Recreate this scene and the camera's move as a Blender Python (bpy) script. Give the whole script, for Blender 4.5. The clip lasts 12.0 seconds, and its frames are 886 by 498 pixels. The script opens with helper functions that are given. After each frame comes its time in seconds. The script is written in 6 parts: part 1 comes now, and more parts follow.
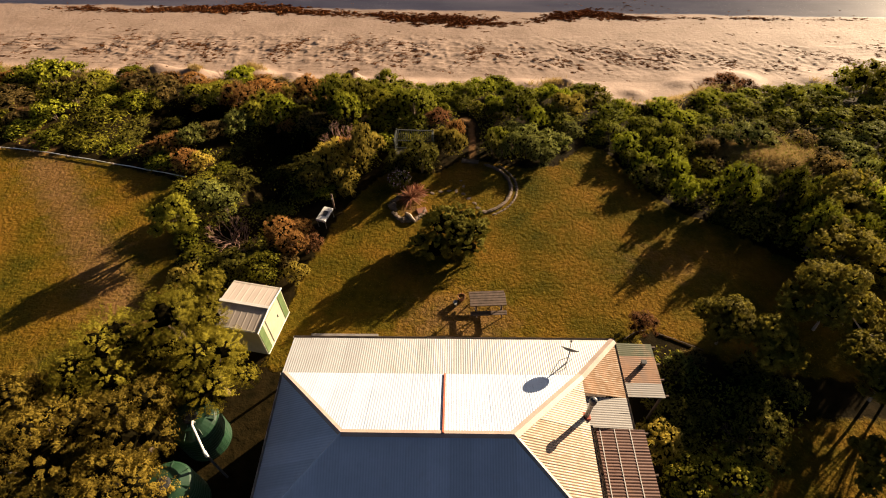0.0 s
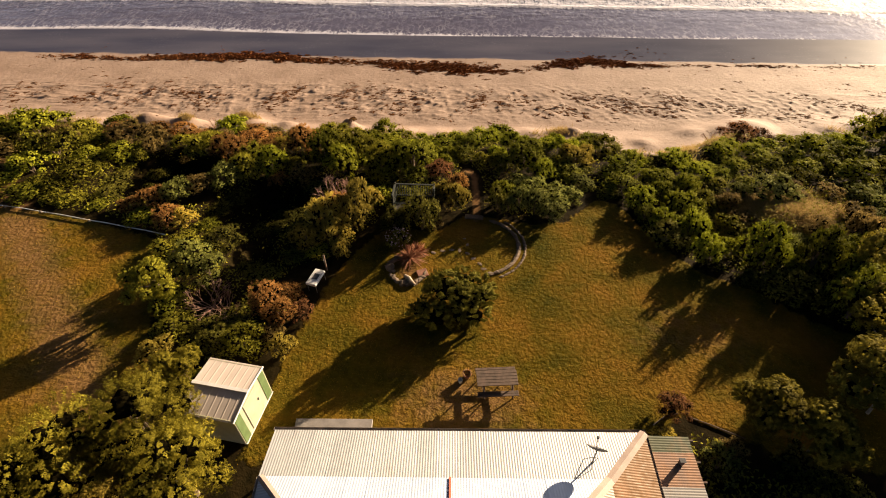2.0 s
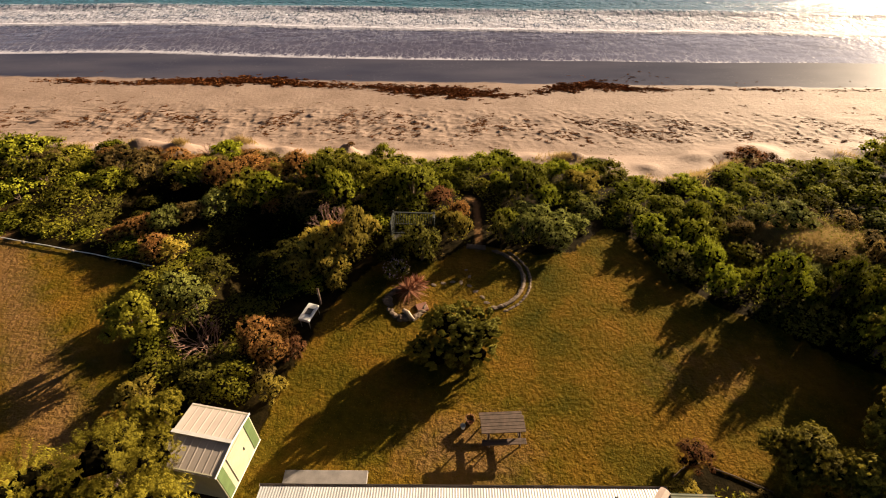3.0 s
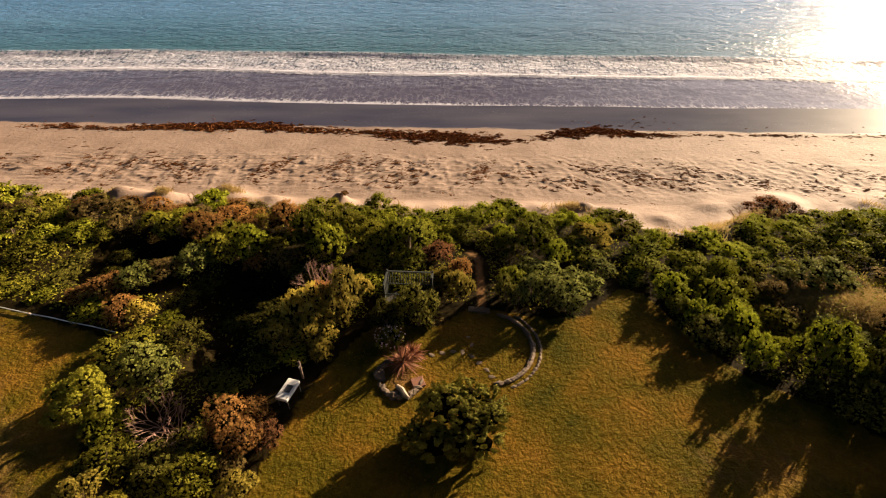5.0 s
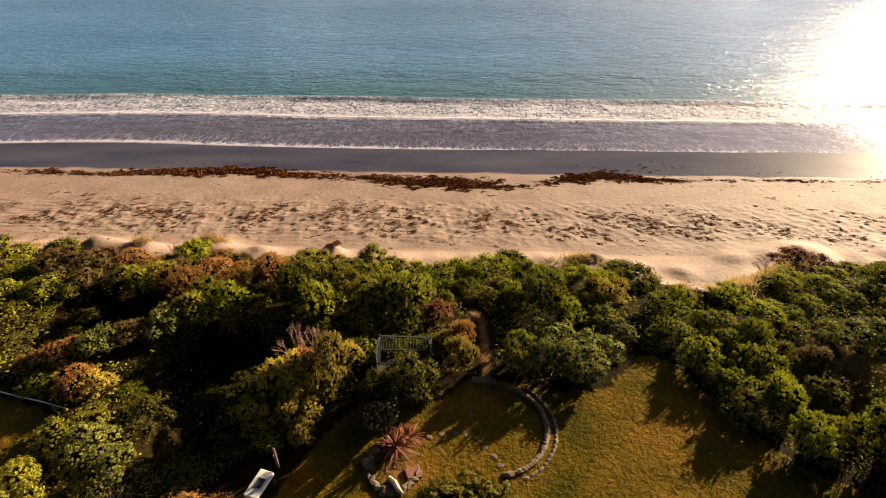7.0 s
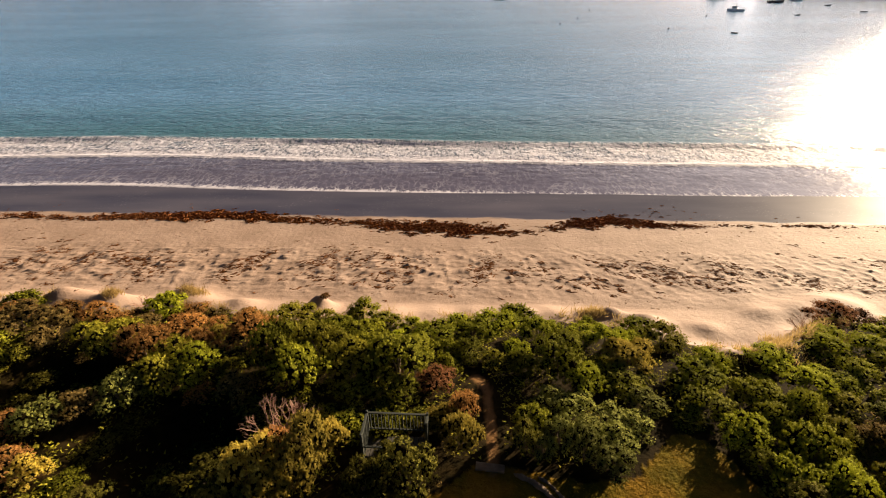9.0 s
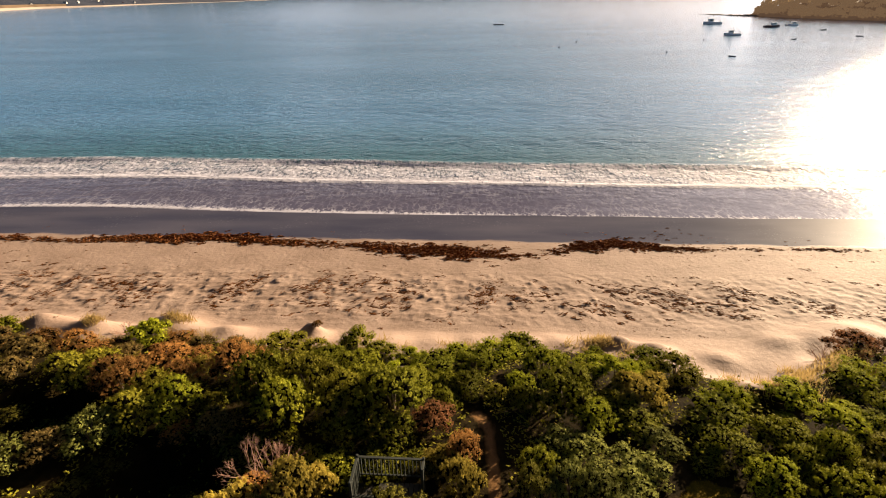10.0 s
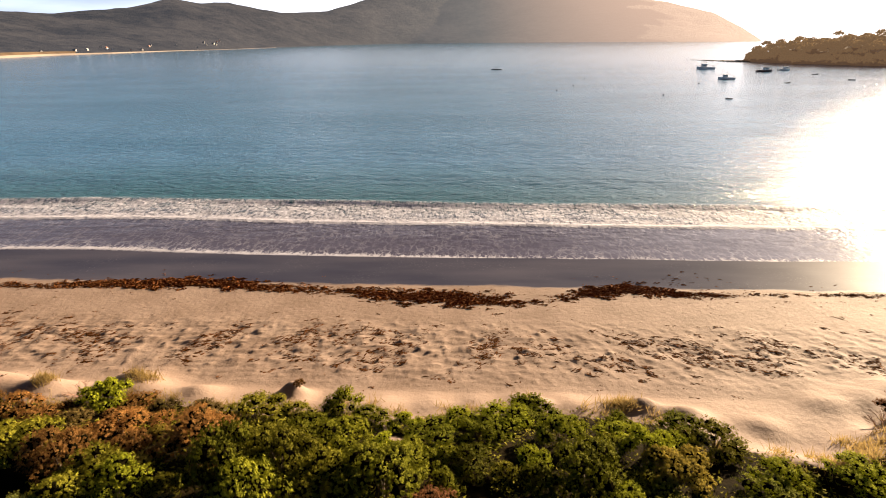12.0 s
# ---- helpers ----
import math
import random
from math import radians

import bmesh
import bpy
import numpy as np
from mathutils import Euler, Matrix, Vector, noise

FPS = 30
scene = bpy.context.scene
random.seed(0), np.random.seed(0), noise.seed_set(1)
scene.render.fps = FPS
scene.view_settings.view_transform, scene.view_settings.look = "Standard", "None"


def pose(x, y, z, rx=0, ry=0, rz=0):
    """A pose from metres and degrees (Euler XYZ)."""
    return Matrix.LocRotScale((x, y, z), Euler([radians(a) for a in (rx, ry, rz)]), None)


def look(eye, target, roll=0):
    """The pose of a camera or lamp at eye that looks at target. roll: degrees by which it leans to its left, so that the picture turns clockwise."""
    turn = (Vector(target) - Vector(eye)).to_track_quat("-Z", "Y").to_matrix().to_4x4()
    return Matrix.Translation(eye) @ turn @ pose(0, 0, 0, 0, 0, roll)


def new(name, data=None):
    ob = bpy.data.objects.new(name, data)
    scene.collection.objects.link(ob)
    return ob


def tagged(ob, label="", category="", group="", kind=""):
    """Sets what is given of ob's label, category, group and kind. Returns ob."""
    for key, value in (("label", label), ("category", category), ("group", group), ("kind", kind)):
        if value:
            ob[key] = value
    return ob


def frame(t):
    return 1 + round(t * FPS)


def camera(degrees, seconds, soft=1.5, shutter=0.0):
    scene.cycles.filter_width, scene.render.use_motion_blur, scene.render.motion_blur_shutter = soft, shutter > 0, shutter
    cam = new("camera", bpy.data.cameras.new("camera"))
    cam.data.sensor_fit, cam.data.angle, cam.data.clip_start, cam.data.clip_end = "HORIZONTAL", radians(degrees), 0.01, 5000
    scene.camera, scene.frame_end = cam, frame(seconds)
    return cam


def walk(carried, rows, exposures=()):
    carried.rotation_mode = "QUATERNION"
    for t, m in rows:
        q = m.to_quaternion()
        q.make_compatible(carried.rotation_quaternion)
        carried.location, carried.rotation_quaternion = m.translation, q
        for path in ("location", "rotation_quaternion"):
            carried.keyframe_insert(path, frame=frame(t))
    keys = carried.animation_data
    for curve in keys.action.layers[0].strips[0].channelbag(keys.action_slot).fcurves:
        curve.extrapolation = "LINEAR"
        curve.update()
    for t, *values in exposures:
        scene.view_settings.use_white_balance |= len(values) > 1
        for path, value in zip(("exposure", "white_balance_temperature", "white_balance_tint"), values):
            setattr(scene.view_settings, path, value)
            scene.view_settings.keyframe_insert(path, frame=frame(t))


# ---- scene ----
cam = camera(80.6, 12.0, soft=1.0)
PATH = [
    (0, (0.307, -1.578, 21.558), (0.267, -0.255, 20.059), -1.0),
    (0.5, (0.251, -0.913, 21.319), (0.211, 0.437, 19.844), -1.0),
    (1, (0.191, -0.221, 21.047), (0.152, 1.158, 19.6), -1.0),
    (1.5, (0.11, 0.476, 20.814), (0.074, 1.88, 19.391), -0.9),
    (2, (0.058, 1.195, 20.539), (0.022, 2.627, 19.143), -0.9),
    (2.5, (-0.003, 1.873, 20.266), (-0.038, 3.332, 18.898), -0.9),
    (3, (-0.034, 2.636, 19.983), (-0.068, 4.122, 18.645), -0.9),
    (3.2, (-0.021, 2.963, 19.913), (-0.056, 4.455, 18.582), -0.9),
    (5, (-0.049, 5.577, 18.919), (-0.082, 7.161, 17.699), -0.8),
    (5.5, (-0.029, 6.3, 18.69), (-0.063, 7.906, 17.498), -0.9),
    (6, (-0.048, 7.03, 18.455), (-0.081, 8.659, 17.295), -0.9),
    (6.5, (-0.069, 7.697, 18.205), (-0.102, 9.348, 17.077), -0.8),
    (7, (-0.091, 8.468, 17.922), (-0.123, 10.142, 16.828), -0.8),
    (7.2, (-0.091, 8.833, 17.838), (-0.124, 10.51, 16.75), -0.8),
    (8.8, (-0.142, 11.293, 16.845), (-0.173, 13.043, 15.879), -0.7),
    (9, (-0.102, 11.538, 16.831), (-0.132, 13.292, 15.872), -0.7),
    (9.5, (-0.085, 12.253, 16.609), (-0.114, 14.025, 15.683), -0.7),
    (10, (-0.064, 13.02, 16.308), (-0.093, 14.811, 15.42), -0.6),
    (10.5, (-0.062, 13.761, 16.04), (-0.091, 15.57, 15.186), -0.7),
    (11, (-0.078, 14.588, 15.775), (-0.107, 16.413, 14.958), -0.6),
    (11.5, (-0.089, 15.321, 15.507), (-0.116, 17.161, 14.724), -0.6),
    (12, (-0.092, 16.167, 15.237), (-0.117, 18.022, 14.49), -0.6),
]
walk(cam, [(t, look(eye, target, roll)) for t, eye, target, roll in PATH])

# ---- light ----
SUN_AZ, SUN_EL = 47.5, 13.5
to_sun = Vector((math.sin(radians(SUN_AZ)) * math.cos(radians(SUN_EL)), math.cos(radians(SUN_AZ)) * math.cos(radians(SUN_EL)), math.sin(radians(SUN_EL))))
sun_data = bpy.data.lights.new("sun", "SUN")
sun_data.energy, sun_data.angle, sun_data.color = 5.0, radians(0.55), (1.0, 0.755, 0.49)
scene.view_settings.exposure = 2.0
sun = new("sun", sun_data)
sun.rotation_euler = to_sun.to_track_quat("Z", "Y").to_euler()
sun.location = to_sun * 200

world = bpy.data.worlds.new("sky")
scene.world = world
world.use_nodes = True
wn, wl = world.node_tree.nodes, world.node_tree.links
sky = wn.new("ShaderNodeTexSky")
sky.sky_type, sky.sun_disc = "NISHITA", False
sky.sun_elevation, sky.sun_rotation = radians(SUN_EL), radians(SUN_AZ)
sky.air_density, sky.dust_density, sky.ozone_density = 0.8, 0.2, 3.5
wn["Background"].inputs["Strength"].default_value = 0.0064
# thin bright cloud sheets
w_co = wn.new("ShaderNodeTexCoord")
w_map = wn.new("ShaderNodeMapping")
w_map.inputs["Scale"].default_value = (1.0, 1.0, 6.0)
w_noise = wn.new("ShaderNodeTexNoise")
w_noise.inputs["Scale"].default_value, w_noise.inputs["Detail"].default_value = 2.2, 6
w_ramp = wn.new("ShaderNodeMapRange")
w_ramp.inputs["From Min"].default_value, w_ramp.inputs["From Max"].default_value = 0.30, 0.66
w_ramp.inputs["To Min"].default_value, w_ramp.inputs["To Max"].default_value = 0.25, 0.8
w_mix = wn.new("ShaderNodeMix")
w_mix.data_type = "RGBA"
w_haze = wn.new("ShaderNodeMix")
w_haze.data_type = "RGBA"
w_haze.inputs["A"].default_value, w_haze.inputs["B"].default_value = (68.0, 77.0, 98.0, 1), (178.0, 162.0, 158.0, 1)
w_side = wn.new("ShaderNodeMapRange")
w_side.inputs["From Min"].default_value, w_side.inputs["From Max"].default_value = 0.18, 0.92
wl.new(w_co.outputs["Generated"], w_map.inputs["Vector"])
wl.new(w_map.outputs["Vector"], w_noise.inputs["Vector"])
wl.new(w_noise.outputs["Fac"], w_ramp.inputs["Value"])
w_sep = wn.new("ShaderNodeSeparateXYZ")
w_low = wn.new("ShaderNodeMapRange")
w_low.inputs["From Min"].default_value, w_low.inputs["From Max"].default_value = 0.02, 0.29
w_low.inputs["To Min"].default_value, w_low.inputs["To Max"].default_value = 1.0, 0.0
w_mul = wn.new("ShaderNodeMath")
w_mul.operation = "MULTIPLY"
wl.new(w_co.outputs["Generated"], w_sep.inputs["Vector"])
wl.new(w_sep.outputs["Z"], w_low.inputs["Value"])
wl.new(w_ramp.outputs["Result"], w_mul.inputs[0])
wl.new(w_low.outputs["Result"], w_mul.inputs[1])
wl.new(w_mul.outputs["Value"], w_mix.inputs["Factor"])
w_deep = wn.new("ShaderNodeHueSaturation")
w_deep.inputs["Value"].default_value = 0.85
w_deep.inputs["Saturation"].default_value = 1.45
wl.new(sky.outputs["Color"], w_deep.inputs["Color"])
wl.new(w_deep.outputs["Color"], w_mix.inputs["A"])
# bright haze round the sun
w_dot = wn.new("ShaderNodeVectorMath")
w_dot.operation = "DOT_PRODUCT"
w_dot.inputs[1].default_value = to_sun
w_near = wn.new("ShaderNodeMapRange")
w_near.inputs["From Min"].default_value, w_near.inputs["From Max"].default_value = 0.68, 1.0
w_pow = wn.new("ShaderNodeMath")
w_pow.operation, w_pow.inputs[1].default_value = "POWER", 2.8
w_glow = wn.new("ShaderNodeMix")
w_glow.data_type = "RGBA"
w_glow.inputs["B"].default_value = (124.0, 107.0, 101.0, 1)
wl.new(w_co.outputs["Generated"], w_dot.inputs[0])
wl.new(w_dot.outputs["Value"], w_near.inputs["Value"])
wl.new(w_dot.outputs["Value"], w_side.inputs["Value"])
wl.new(w_side.outputs["Result"], w_haze.inputs["Factor"])
wl.new(w_haze.outputs["Result"], w_mix.inputs["B"])
wl.new(w_near.outputs["Result"], w_pow.inputs[0])
wl.new(w_pow.outputs["Value"], w_glow.inputs["Factor"])
wl.new(w_mix.outputs["Result"], w_glow.inputs["A"])
wl.new(w_glow.outputs["Result"], wn["Background"].inputs["Color"])


# ---- material helpers ----
class Mat:
    """A node material under construction."""

    def __init__(self, name, rough=0.7, metal=0.0, spec=0.4):
        self.m = bpy.data.materials.new(name)
        self.m.use_nodes = True
        self.t = self.m.node_tree
        self.b = self.t.nodes["Principled BSDF"]
        self.b.inputs["Roughness"].default_value = rough
        self.b.inputs["Metallic"].default_value = metal
        self.b.inputs["Specular IOR Level"].default_value = spec

    def n(self, kind, **values):
        node = self.t.nodes.new(kind)
        for key, value in values.items():
            node.inputs[key.replace("_", " ")].default_value = value
        return node

    def ln(self, a, b):
        self.t.links.new(a, b)

    def coords(self, scale=(1, 1, 1), rot=0.0):
        co, mp = self.n("ShaderNodeNewGeometry"), self.n("ShaderNodeMapping")
        mp.inputs["Scale"].default_value = scale
        mp.inputs["Rotation"].default_value = (0, 0, rot)
        self.ln(co.outputs["Position"], mp.inputs["Vector"])
        return mp.outputs["Vector"]

    def noise(self, scale, detail=4, rough=0.55, vec=None):
        nd = self.n("ShaderNodeTexNoise", Scale=scale, Detail=detail, Roughness=rough)
        self.ln(vec if vec is not None else self.coords(), nd.inputs["Vector"])
        return nd.outputs["Fac"]

    def span(self, value, a, b, lo=0.0, hi=1.0):
        nd = self.n("ShaderNodeMapRange")
        for key, v in (("From Min", a), ("From Max", b), ("To Min", lo), ("To Max", hi)):
            nd.inputs[key].default_value = v
        self.ln(value, nd.inputs["Value"])
        return nd.outputs["Result"]

    def ramp(self, value, *stops):
        nd = self.n("ShaderNodeValToRGB")
        el = nd.color_ramp.elements
        while len(el) < len(stops):
            el.new(0.5)
        for e, (p, c) in zip(el, stops):
            e.position, e.color = p, (*c, 1)
        self.ln(value, nd.inputs["Fac"])
        return nd.outputs["Color"]

    def mix(self, fac, a, b):
        nd = self.n("ShaderNodeMix")
        nd.data_type = "RGBA"
        for socket, v in ((nd.inputs["Factor"], fac), (nd.inputs["A"], a), (nd.inputs["B"], b)):
            if isinstance(v, tuple):
                socket.default_value = (*v, 1)
            elif isinstance(v, float):
                socket.default_value = v
            else:
                self.ln(v, socket)
        return nd.outputs["Result"]

    def math(self, op, a, b=0.0):
        nd = self.n("ShaderNodeMath")
        nd.operation = op
        for k, v in enumerate((a, b)):
            if isinstance(v, (int, float)):
                nd.inputs[k].default_value = v
            else:
                self.ln(v, nd.inputs[k])
        return nd.outputs["Value"]

    def attr(self, name):
        nd = self.n("ShaderNodeAttribute")
        nd.attribute_name = name
        return nd.outputs["Fac"]

    def island(self):
        return self.n("ShaderNodeNewGeometry").outputs["Random Per Island"]

    def random(self):
        return self.n("ShaderNodeObjectInfo").outputs["Random"]

    def vary(self, col, value, lo=0.8, hi=1.2):
        nd = self.n("ShaderNodeHueSaturation")
        self.ln(col, nd.inputs["Color"])
        self.ln(self.span(value, 0, 1, lo, hi), nd.inputs["Value"])
        return nd.outputs["Color"]

    def color(self, col):
        if isinstance(col, tuple):
            self.b.inputs["Base Color"].default_value = (*col, 1)
        else:
            self.ln(col, self.b.inputs["Base Color"])
        return self

    def rough(self, value):
        self.ln(value, self.b.inputs["Roughness"])

    def bump(self, height, strength=0.4, distance=0.02):
        nd = self.n("ShaderNodeBump", Strength=strength, Distance=distance)
        self.ln(height, nd.inputs["Height"])
        self.ln(nd.outputs["Normal"], self.b.inputs["Normal"])
        return self

    def translucent(self, col, share):
        tr = self.n("ShaderNodeBsdfTranslucent")
        self.ln(col, tr.inputs["Color"])
        mx = self.n("ShaderNodeMixShader", Fac=share)
        self.ln(self.b.outputs["BSDF"], mx.inputs[1])
        self.ln(tr.outputs["BSDF"], mx.inputs[2])
        self.ln(mx.outputs["Shader"], self.t.nodes["Material Output"].inputs["Surface"])
        return self


def foliage(name, dark, mid, light, share=0.3, rough=0.8):
    k = Mat(name, rough=rough, spec=0.04)
    dark, mid, light = (tuple(a * c for c in q) for a, q in ((0.86, dark), (0.90, mid), (0.96, light)))
    col = k.ramp(k.span(k.island(), 0, 1, 0.22, 0.85), (0.0, dark), (0.55, mid), (1.0, light))
    col = k.vary(col, k.random(), 0.55, 1.5)
    col = k.vary(col, k.noise(0.9, 2), 0.75, 1.2)
    col = k.vary(col, k.noise(24, 3, 0.7), 0.8, 1.2)
    k.color(col)
    k.bump(k.noise(30, 3, 0.7), 0.8, 0.03)
    return k.translucent(col, share * 0.8).m


def plain(name, col, rough=0.6, metal=0.0, amount=0.25, scale=3.0, grain=40.0, bump=0.15):
    """A surface of one colour with stains and grain at two scales."""
    k = Mat(name, rough=rough, metal=metal)
    dark = tuple(c * (1 - amount) for c in col)
    light = tuple(min(1, c * (1 + amount * 0.6)) for c in col)
    c = k.mix(k.span(k.noise(scale, 5), 0.35, 0.7), dark, light)
    c = k.vary(c, k.noise(grain, 3), 0.88, 1.12)
    k.color(c)
    k.bump(k.noise(grain, 4), bump, 0.01)
    return k.m


# ---- materials ----
M = {}
M["green"] = foliage("leaf_green", (0.106, 0.107, 0.008), (0.187, 0.190, 0.014), (0.275, 0.280, 0.022), 0.25)
M["bright"] = foliage("leaf_bright_green", (0.165, 0.178, 0.011), (0.29, 0.31, 0.019), (0.415, 0.44, 0.030), 0.35)
M["olive"] = foliage("leaf_olive", (0.112, 0.107, 0.010), (0.197, 0.184, 0.017), (0.285, 0.262, 0.027), 0.25)
M["grey"] = foliage("leaf_grey_green", (0.135, 0.142, 0.030), (0.235, 0.245, 0.052), (0.33, 0.345, 0.08), 0.2)
M["brown"] = foliage("leaf_brown", (0.085, 0.06, 0.018), (0.19, 0.135, 0.042), (0.3, 0.21, 0.075), 0.45)
M["rust"] = foliage("leaf_rust", (0.11, 0.052, 0.022), (0.23, 0.105, 0.045), (0.33, 0.17, 0.08), 0.45)
M["yellow"] = foliage("leaf_yellow_green", (0.20, 0.16, 0.022), (0.40, 0.31, 0.05), (0.55, 0.44, 0.10), 0.6)
M["orange"] = foliage("leaf_orange_dry", (0.19, 0.092, 0.028), (0.33, 0.168, 0.05), (0.46, 0.255, 0.08), 0.5)
# leaves darkened to carry deep shade; the round and flowering bushes use them too
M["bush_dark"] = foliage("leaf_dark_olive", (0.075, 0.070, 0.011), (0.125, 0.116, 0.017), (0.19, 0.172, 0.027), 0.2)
M["wattle"] = foliage("leaf_wattle", (0.130, 0.113, 0.011), (0.208, 0.176, 0.018), (0.29, 0.243, 0.030), 0.4)
M["wattle_brown"] = foliage("leaf_wattle_brown", (0.122, 0.088, 0.012), (0.207, 0.148, 0.022), (0.29, 0.21, 0.034), 0.4)
M["gum"] = foliage("leaf_gum", (0.105, 0.090, 0.012), (0.185, 0.155, 0.020), (0.27, 0.22, 0.033), 0.45)
M["agave"] = foliage("leaf_red_sword", (0.22, 0.080, 0.045), (0.42, 0.19, 0.11), (0.60, 0.34, 0.21), 0.35)
M["straw"] = foliage("grass_straw", (0.32, 0.23, 0.08), (0.52, 0.37, 0.14), (0.68, 0.50, 0.21), 0.6)
M["blade"] = foliage("grass_blade", (0.105, 0.078, 0.006), (0.178, 0.116, 0.010), (0.25, 0.148, 0.020), 0.3)
# near-black filling that blocks light and stands for shade inside the crowns
M["inner"] = plain("crown_inner_shade", (0.006, 0.005, 0.002), 0.95, 0, 0.4, 8, 40, 0.3)
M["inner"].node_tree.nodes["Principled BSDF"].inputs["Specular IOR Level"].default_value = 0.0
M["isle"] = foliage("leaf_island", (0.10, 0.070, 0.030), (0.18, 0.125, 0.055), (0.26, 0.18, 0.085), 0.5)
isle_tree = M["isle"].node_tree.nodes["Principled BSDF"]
# distance haze towards the low sun, painted as a warm glow of the leaves
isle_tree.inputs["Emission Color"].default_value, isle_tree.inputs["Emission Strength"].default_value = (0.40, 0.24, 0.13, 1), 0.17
M["bark"] = plain("bark", (0.16, 0.115, 0.08), 0.9, 0, 0.4, 5, 30, 0.6)
M["pale_bark"] = plain("pale_bark", (0.36, 0.285, 0.21), 0.85, 0, 0.35, 4, 30, 0.4)
M["dead"] = plain("dead_twig", (0.33, 0.195, 0.145), 0.9, 0, 0.35, 6, 40, 0.3)
M["wood"] = plain("weathered_wood", (0.10, 0.066, 0.048), 0.8, 0, 0.35, 4, 50, 0.35)
# deck floor and green railing, both darkened to carry the shade on the deck
M["darkwood"] = plain("shade_dark_boards", (0.06, 0.055, 0.045), 0.9, 0, 0.4, 4, 40, 0.3)
M["greenwood"] = plain("green_painted_wood", (0.02, 0.026, 0.02), 0.85, 0, 0.2, 3, 40, 0.2)
M["stone"] = plain("garden_stone", (0.15, 0.108, 0.075), 0.9, 0, 0.35, 3, 25, 0.5)
M["white"] = plain("white_paint", (0.62, 0.61, 0.59), 0.5, 0, 0.1, 2, 40, 0.05)
M["cream"] = plain("cream_paint", (0.37, 0.355, 0.26), 0.55, 0, 0.12, 2, 40, 0.08)
M["trim_green"] = plain("green_trim", (0.10, 0.15, 0.06), 0.5, 0, 0.2, 3, 40, 0.08)
M["tank"] = plain("green_tank", (0.011, 0.038, 0.018), 0.45, 0, 0.25, 2, 40, 0.05)
M["pvc"] = plain("pvc_pipe", (0.8, 0.8, 0.78), 0.4, 0, 0.1, 3, 40, 0.03)
M["dark_metal"] = plain("dark_metal", (0.07, 0.07, 0.075), 0.5, 0.4, 0.3, 3, 40, 0.1)
M["flue"] = plain("galvanised_flue", (0.22, 0.21, 0.205), 0.45, 0.6, 0.3, 4, 40, 0.1)
M["dish_grey"] = plain("dish_grey", (0.05, 0.05, 0.053), 0.5, 0.2, 0.2, 3, 40, 0.05)
M["red_metal"] = plain("red_flashing", (0.42, 0.10, 0.055), 0.6, 0, 0.3, 4, 40, 0.1)
M["slab"] = plain("pale_slab", (0.24, 0.22, 0.21), 0.85, 0, 0.25, 2, 30, 0.2)
M["cap"] = plain("ridge_cap", (0.33, 0.255, 0.215), 0.5, 0, 0.15, 2, 40, 0.05)
M["gutter"] = plain("gutter", (0.30, 0.26, 0.23), 0.5, 0, 0.3, 3, 40, 0.05)
M["terracotta"] = plain("terracotta", (0.22, 0.095, 0.06), 0.8, 0, 0.3, 4, 40, 0.2)
M["weed"] = foliage("seaweed", (0.055, 0.022, 0.009), (0.17, 0.064, 0.021), (0.36, 0.142, 0.043), 0.3, 0.85)
M["house_wall"] = plain("weatherboard", (0.62, 0.58, 0.50), 0.65, 0, 0.15, 2, 40, 0.1)
M["glass"] = Mat("window_glass", 0.05, 0, 0.6).color((0.03, 0.04, 0.045)).m
M["rubber"] = plain("black_rubber", (0.03, 0.03, 0.03), 0.8)
M["boat_blue"] = plain("boat_dark_paint", (0.09, 0.05, 0.05), 0.5)
M["hull"] = plain("boat_white", (0.80, 0.79, 0.78), 0.4)


def roof_metal(name, col, rust=0.0, metal=0.0):
    k = Mat(name, rough=0.5, metal=metal, spec=0.25)
    base = k.mix(k.span(k.noise(0.8, 5), 0.3, 0.75), tuple(c * 0.86 for c in col), col)
    base = k.vary(base, k.random(), 0.93, 1.07)
    streak = k.span(k.noise(2.4, 6, vec=k.coords((1, 0.35, 1))), 0.62 - 0.3 * rust, 0.85 - 0.25 * rust)
    base = k.mix(k.math("MULTIPLY", streak, 0.25 + 0.6 * rust), base, (0.33, 0.17, 0.085))
    k.color(base)
    k.rough(k.span(k.noise(5, 4), 0.3, 0.7, 0.5, 0.75))
    return k.m


M["roof"] = roof_metal("roof_cream_steel", (0.44, 0.51, 0.62), 0.0, 0.3)
M["roof_cream"] = roof_metal("roof_pale_tan_steel", (0.27, 0.195, 0.14), 0.15, 0.2)
M["roof_veranda"] = roof_metal("roof_veranda_cream", (0.44, 0.45, 0.46), 0.06, 0.45)
M["roof_grey"] = roof_metal("roof_grey_iron", (0.30, 0.29, 0.28), 0.2)
M["roof_patch"] = roof_metal("roof_newer_cream", (0.37, 0.33, 0.27), 0.05)
M["roof_green"] = roof_metal("roof_green_iron", (0.075, 0.085, 0.045), 0.3)
M["roof_tan"] = roof_metal("roof_tan_steel", (0.175, 0.092, 0.036), 0.35)
M["roof_rust"] = roof_metal("roof_rusted_iron", (0.20, 0.125, 0.09), 0.75)
M["roof_brown"] = roof_metal("roof_brown_sheet", (0.13, 0.066, 0.05), 0.2)
M["shed_roof"] = roof_metal("shed_roof_steel", (0.46, 0.40, 0.36))


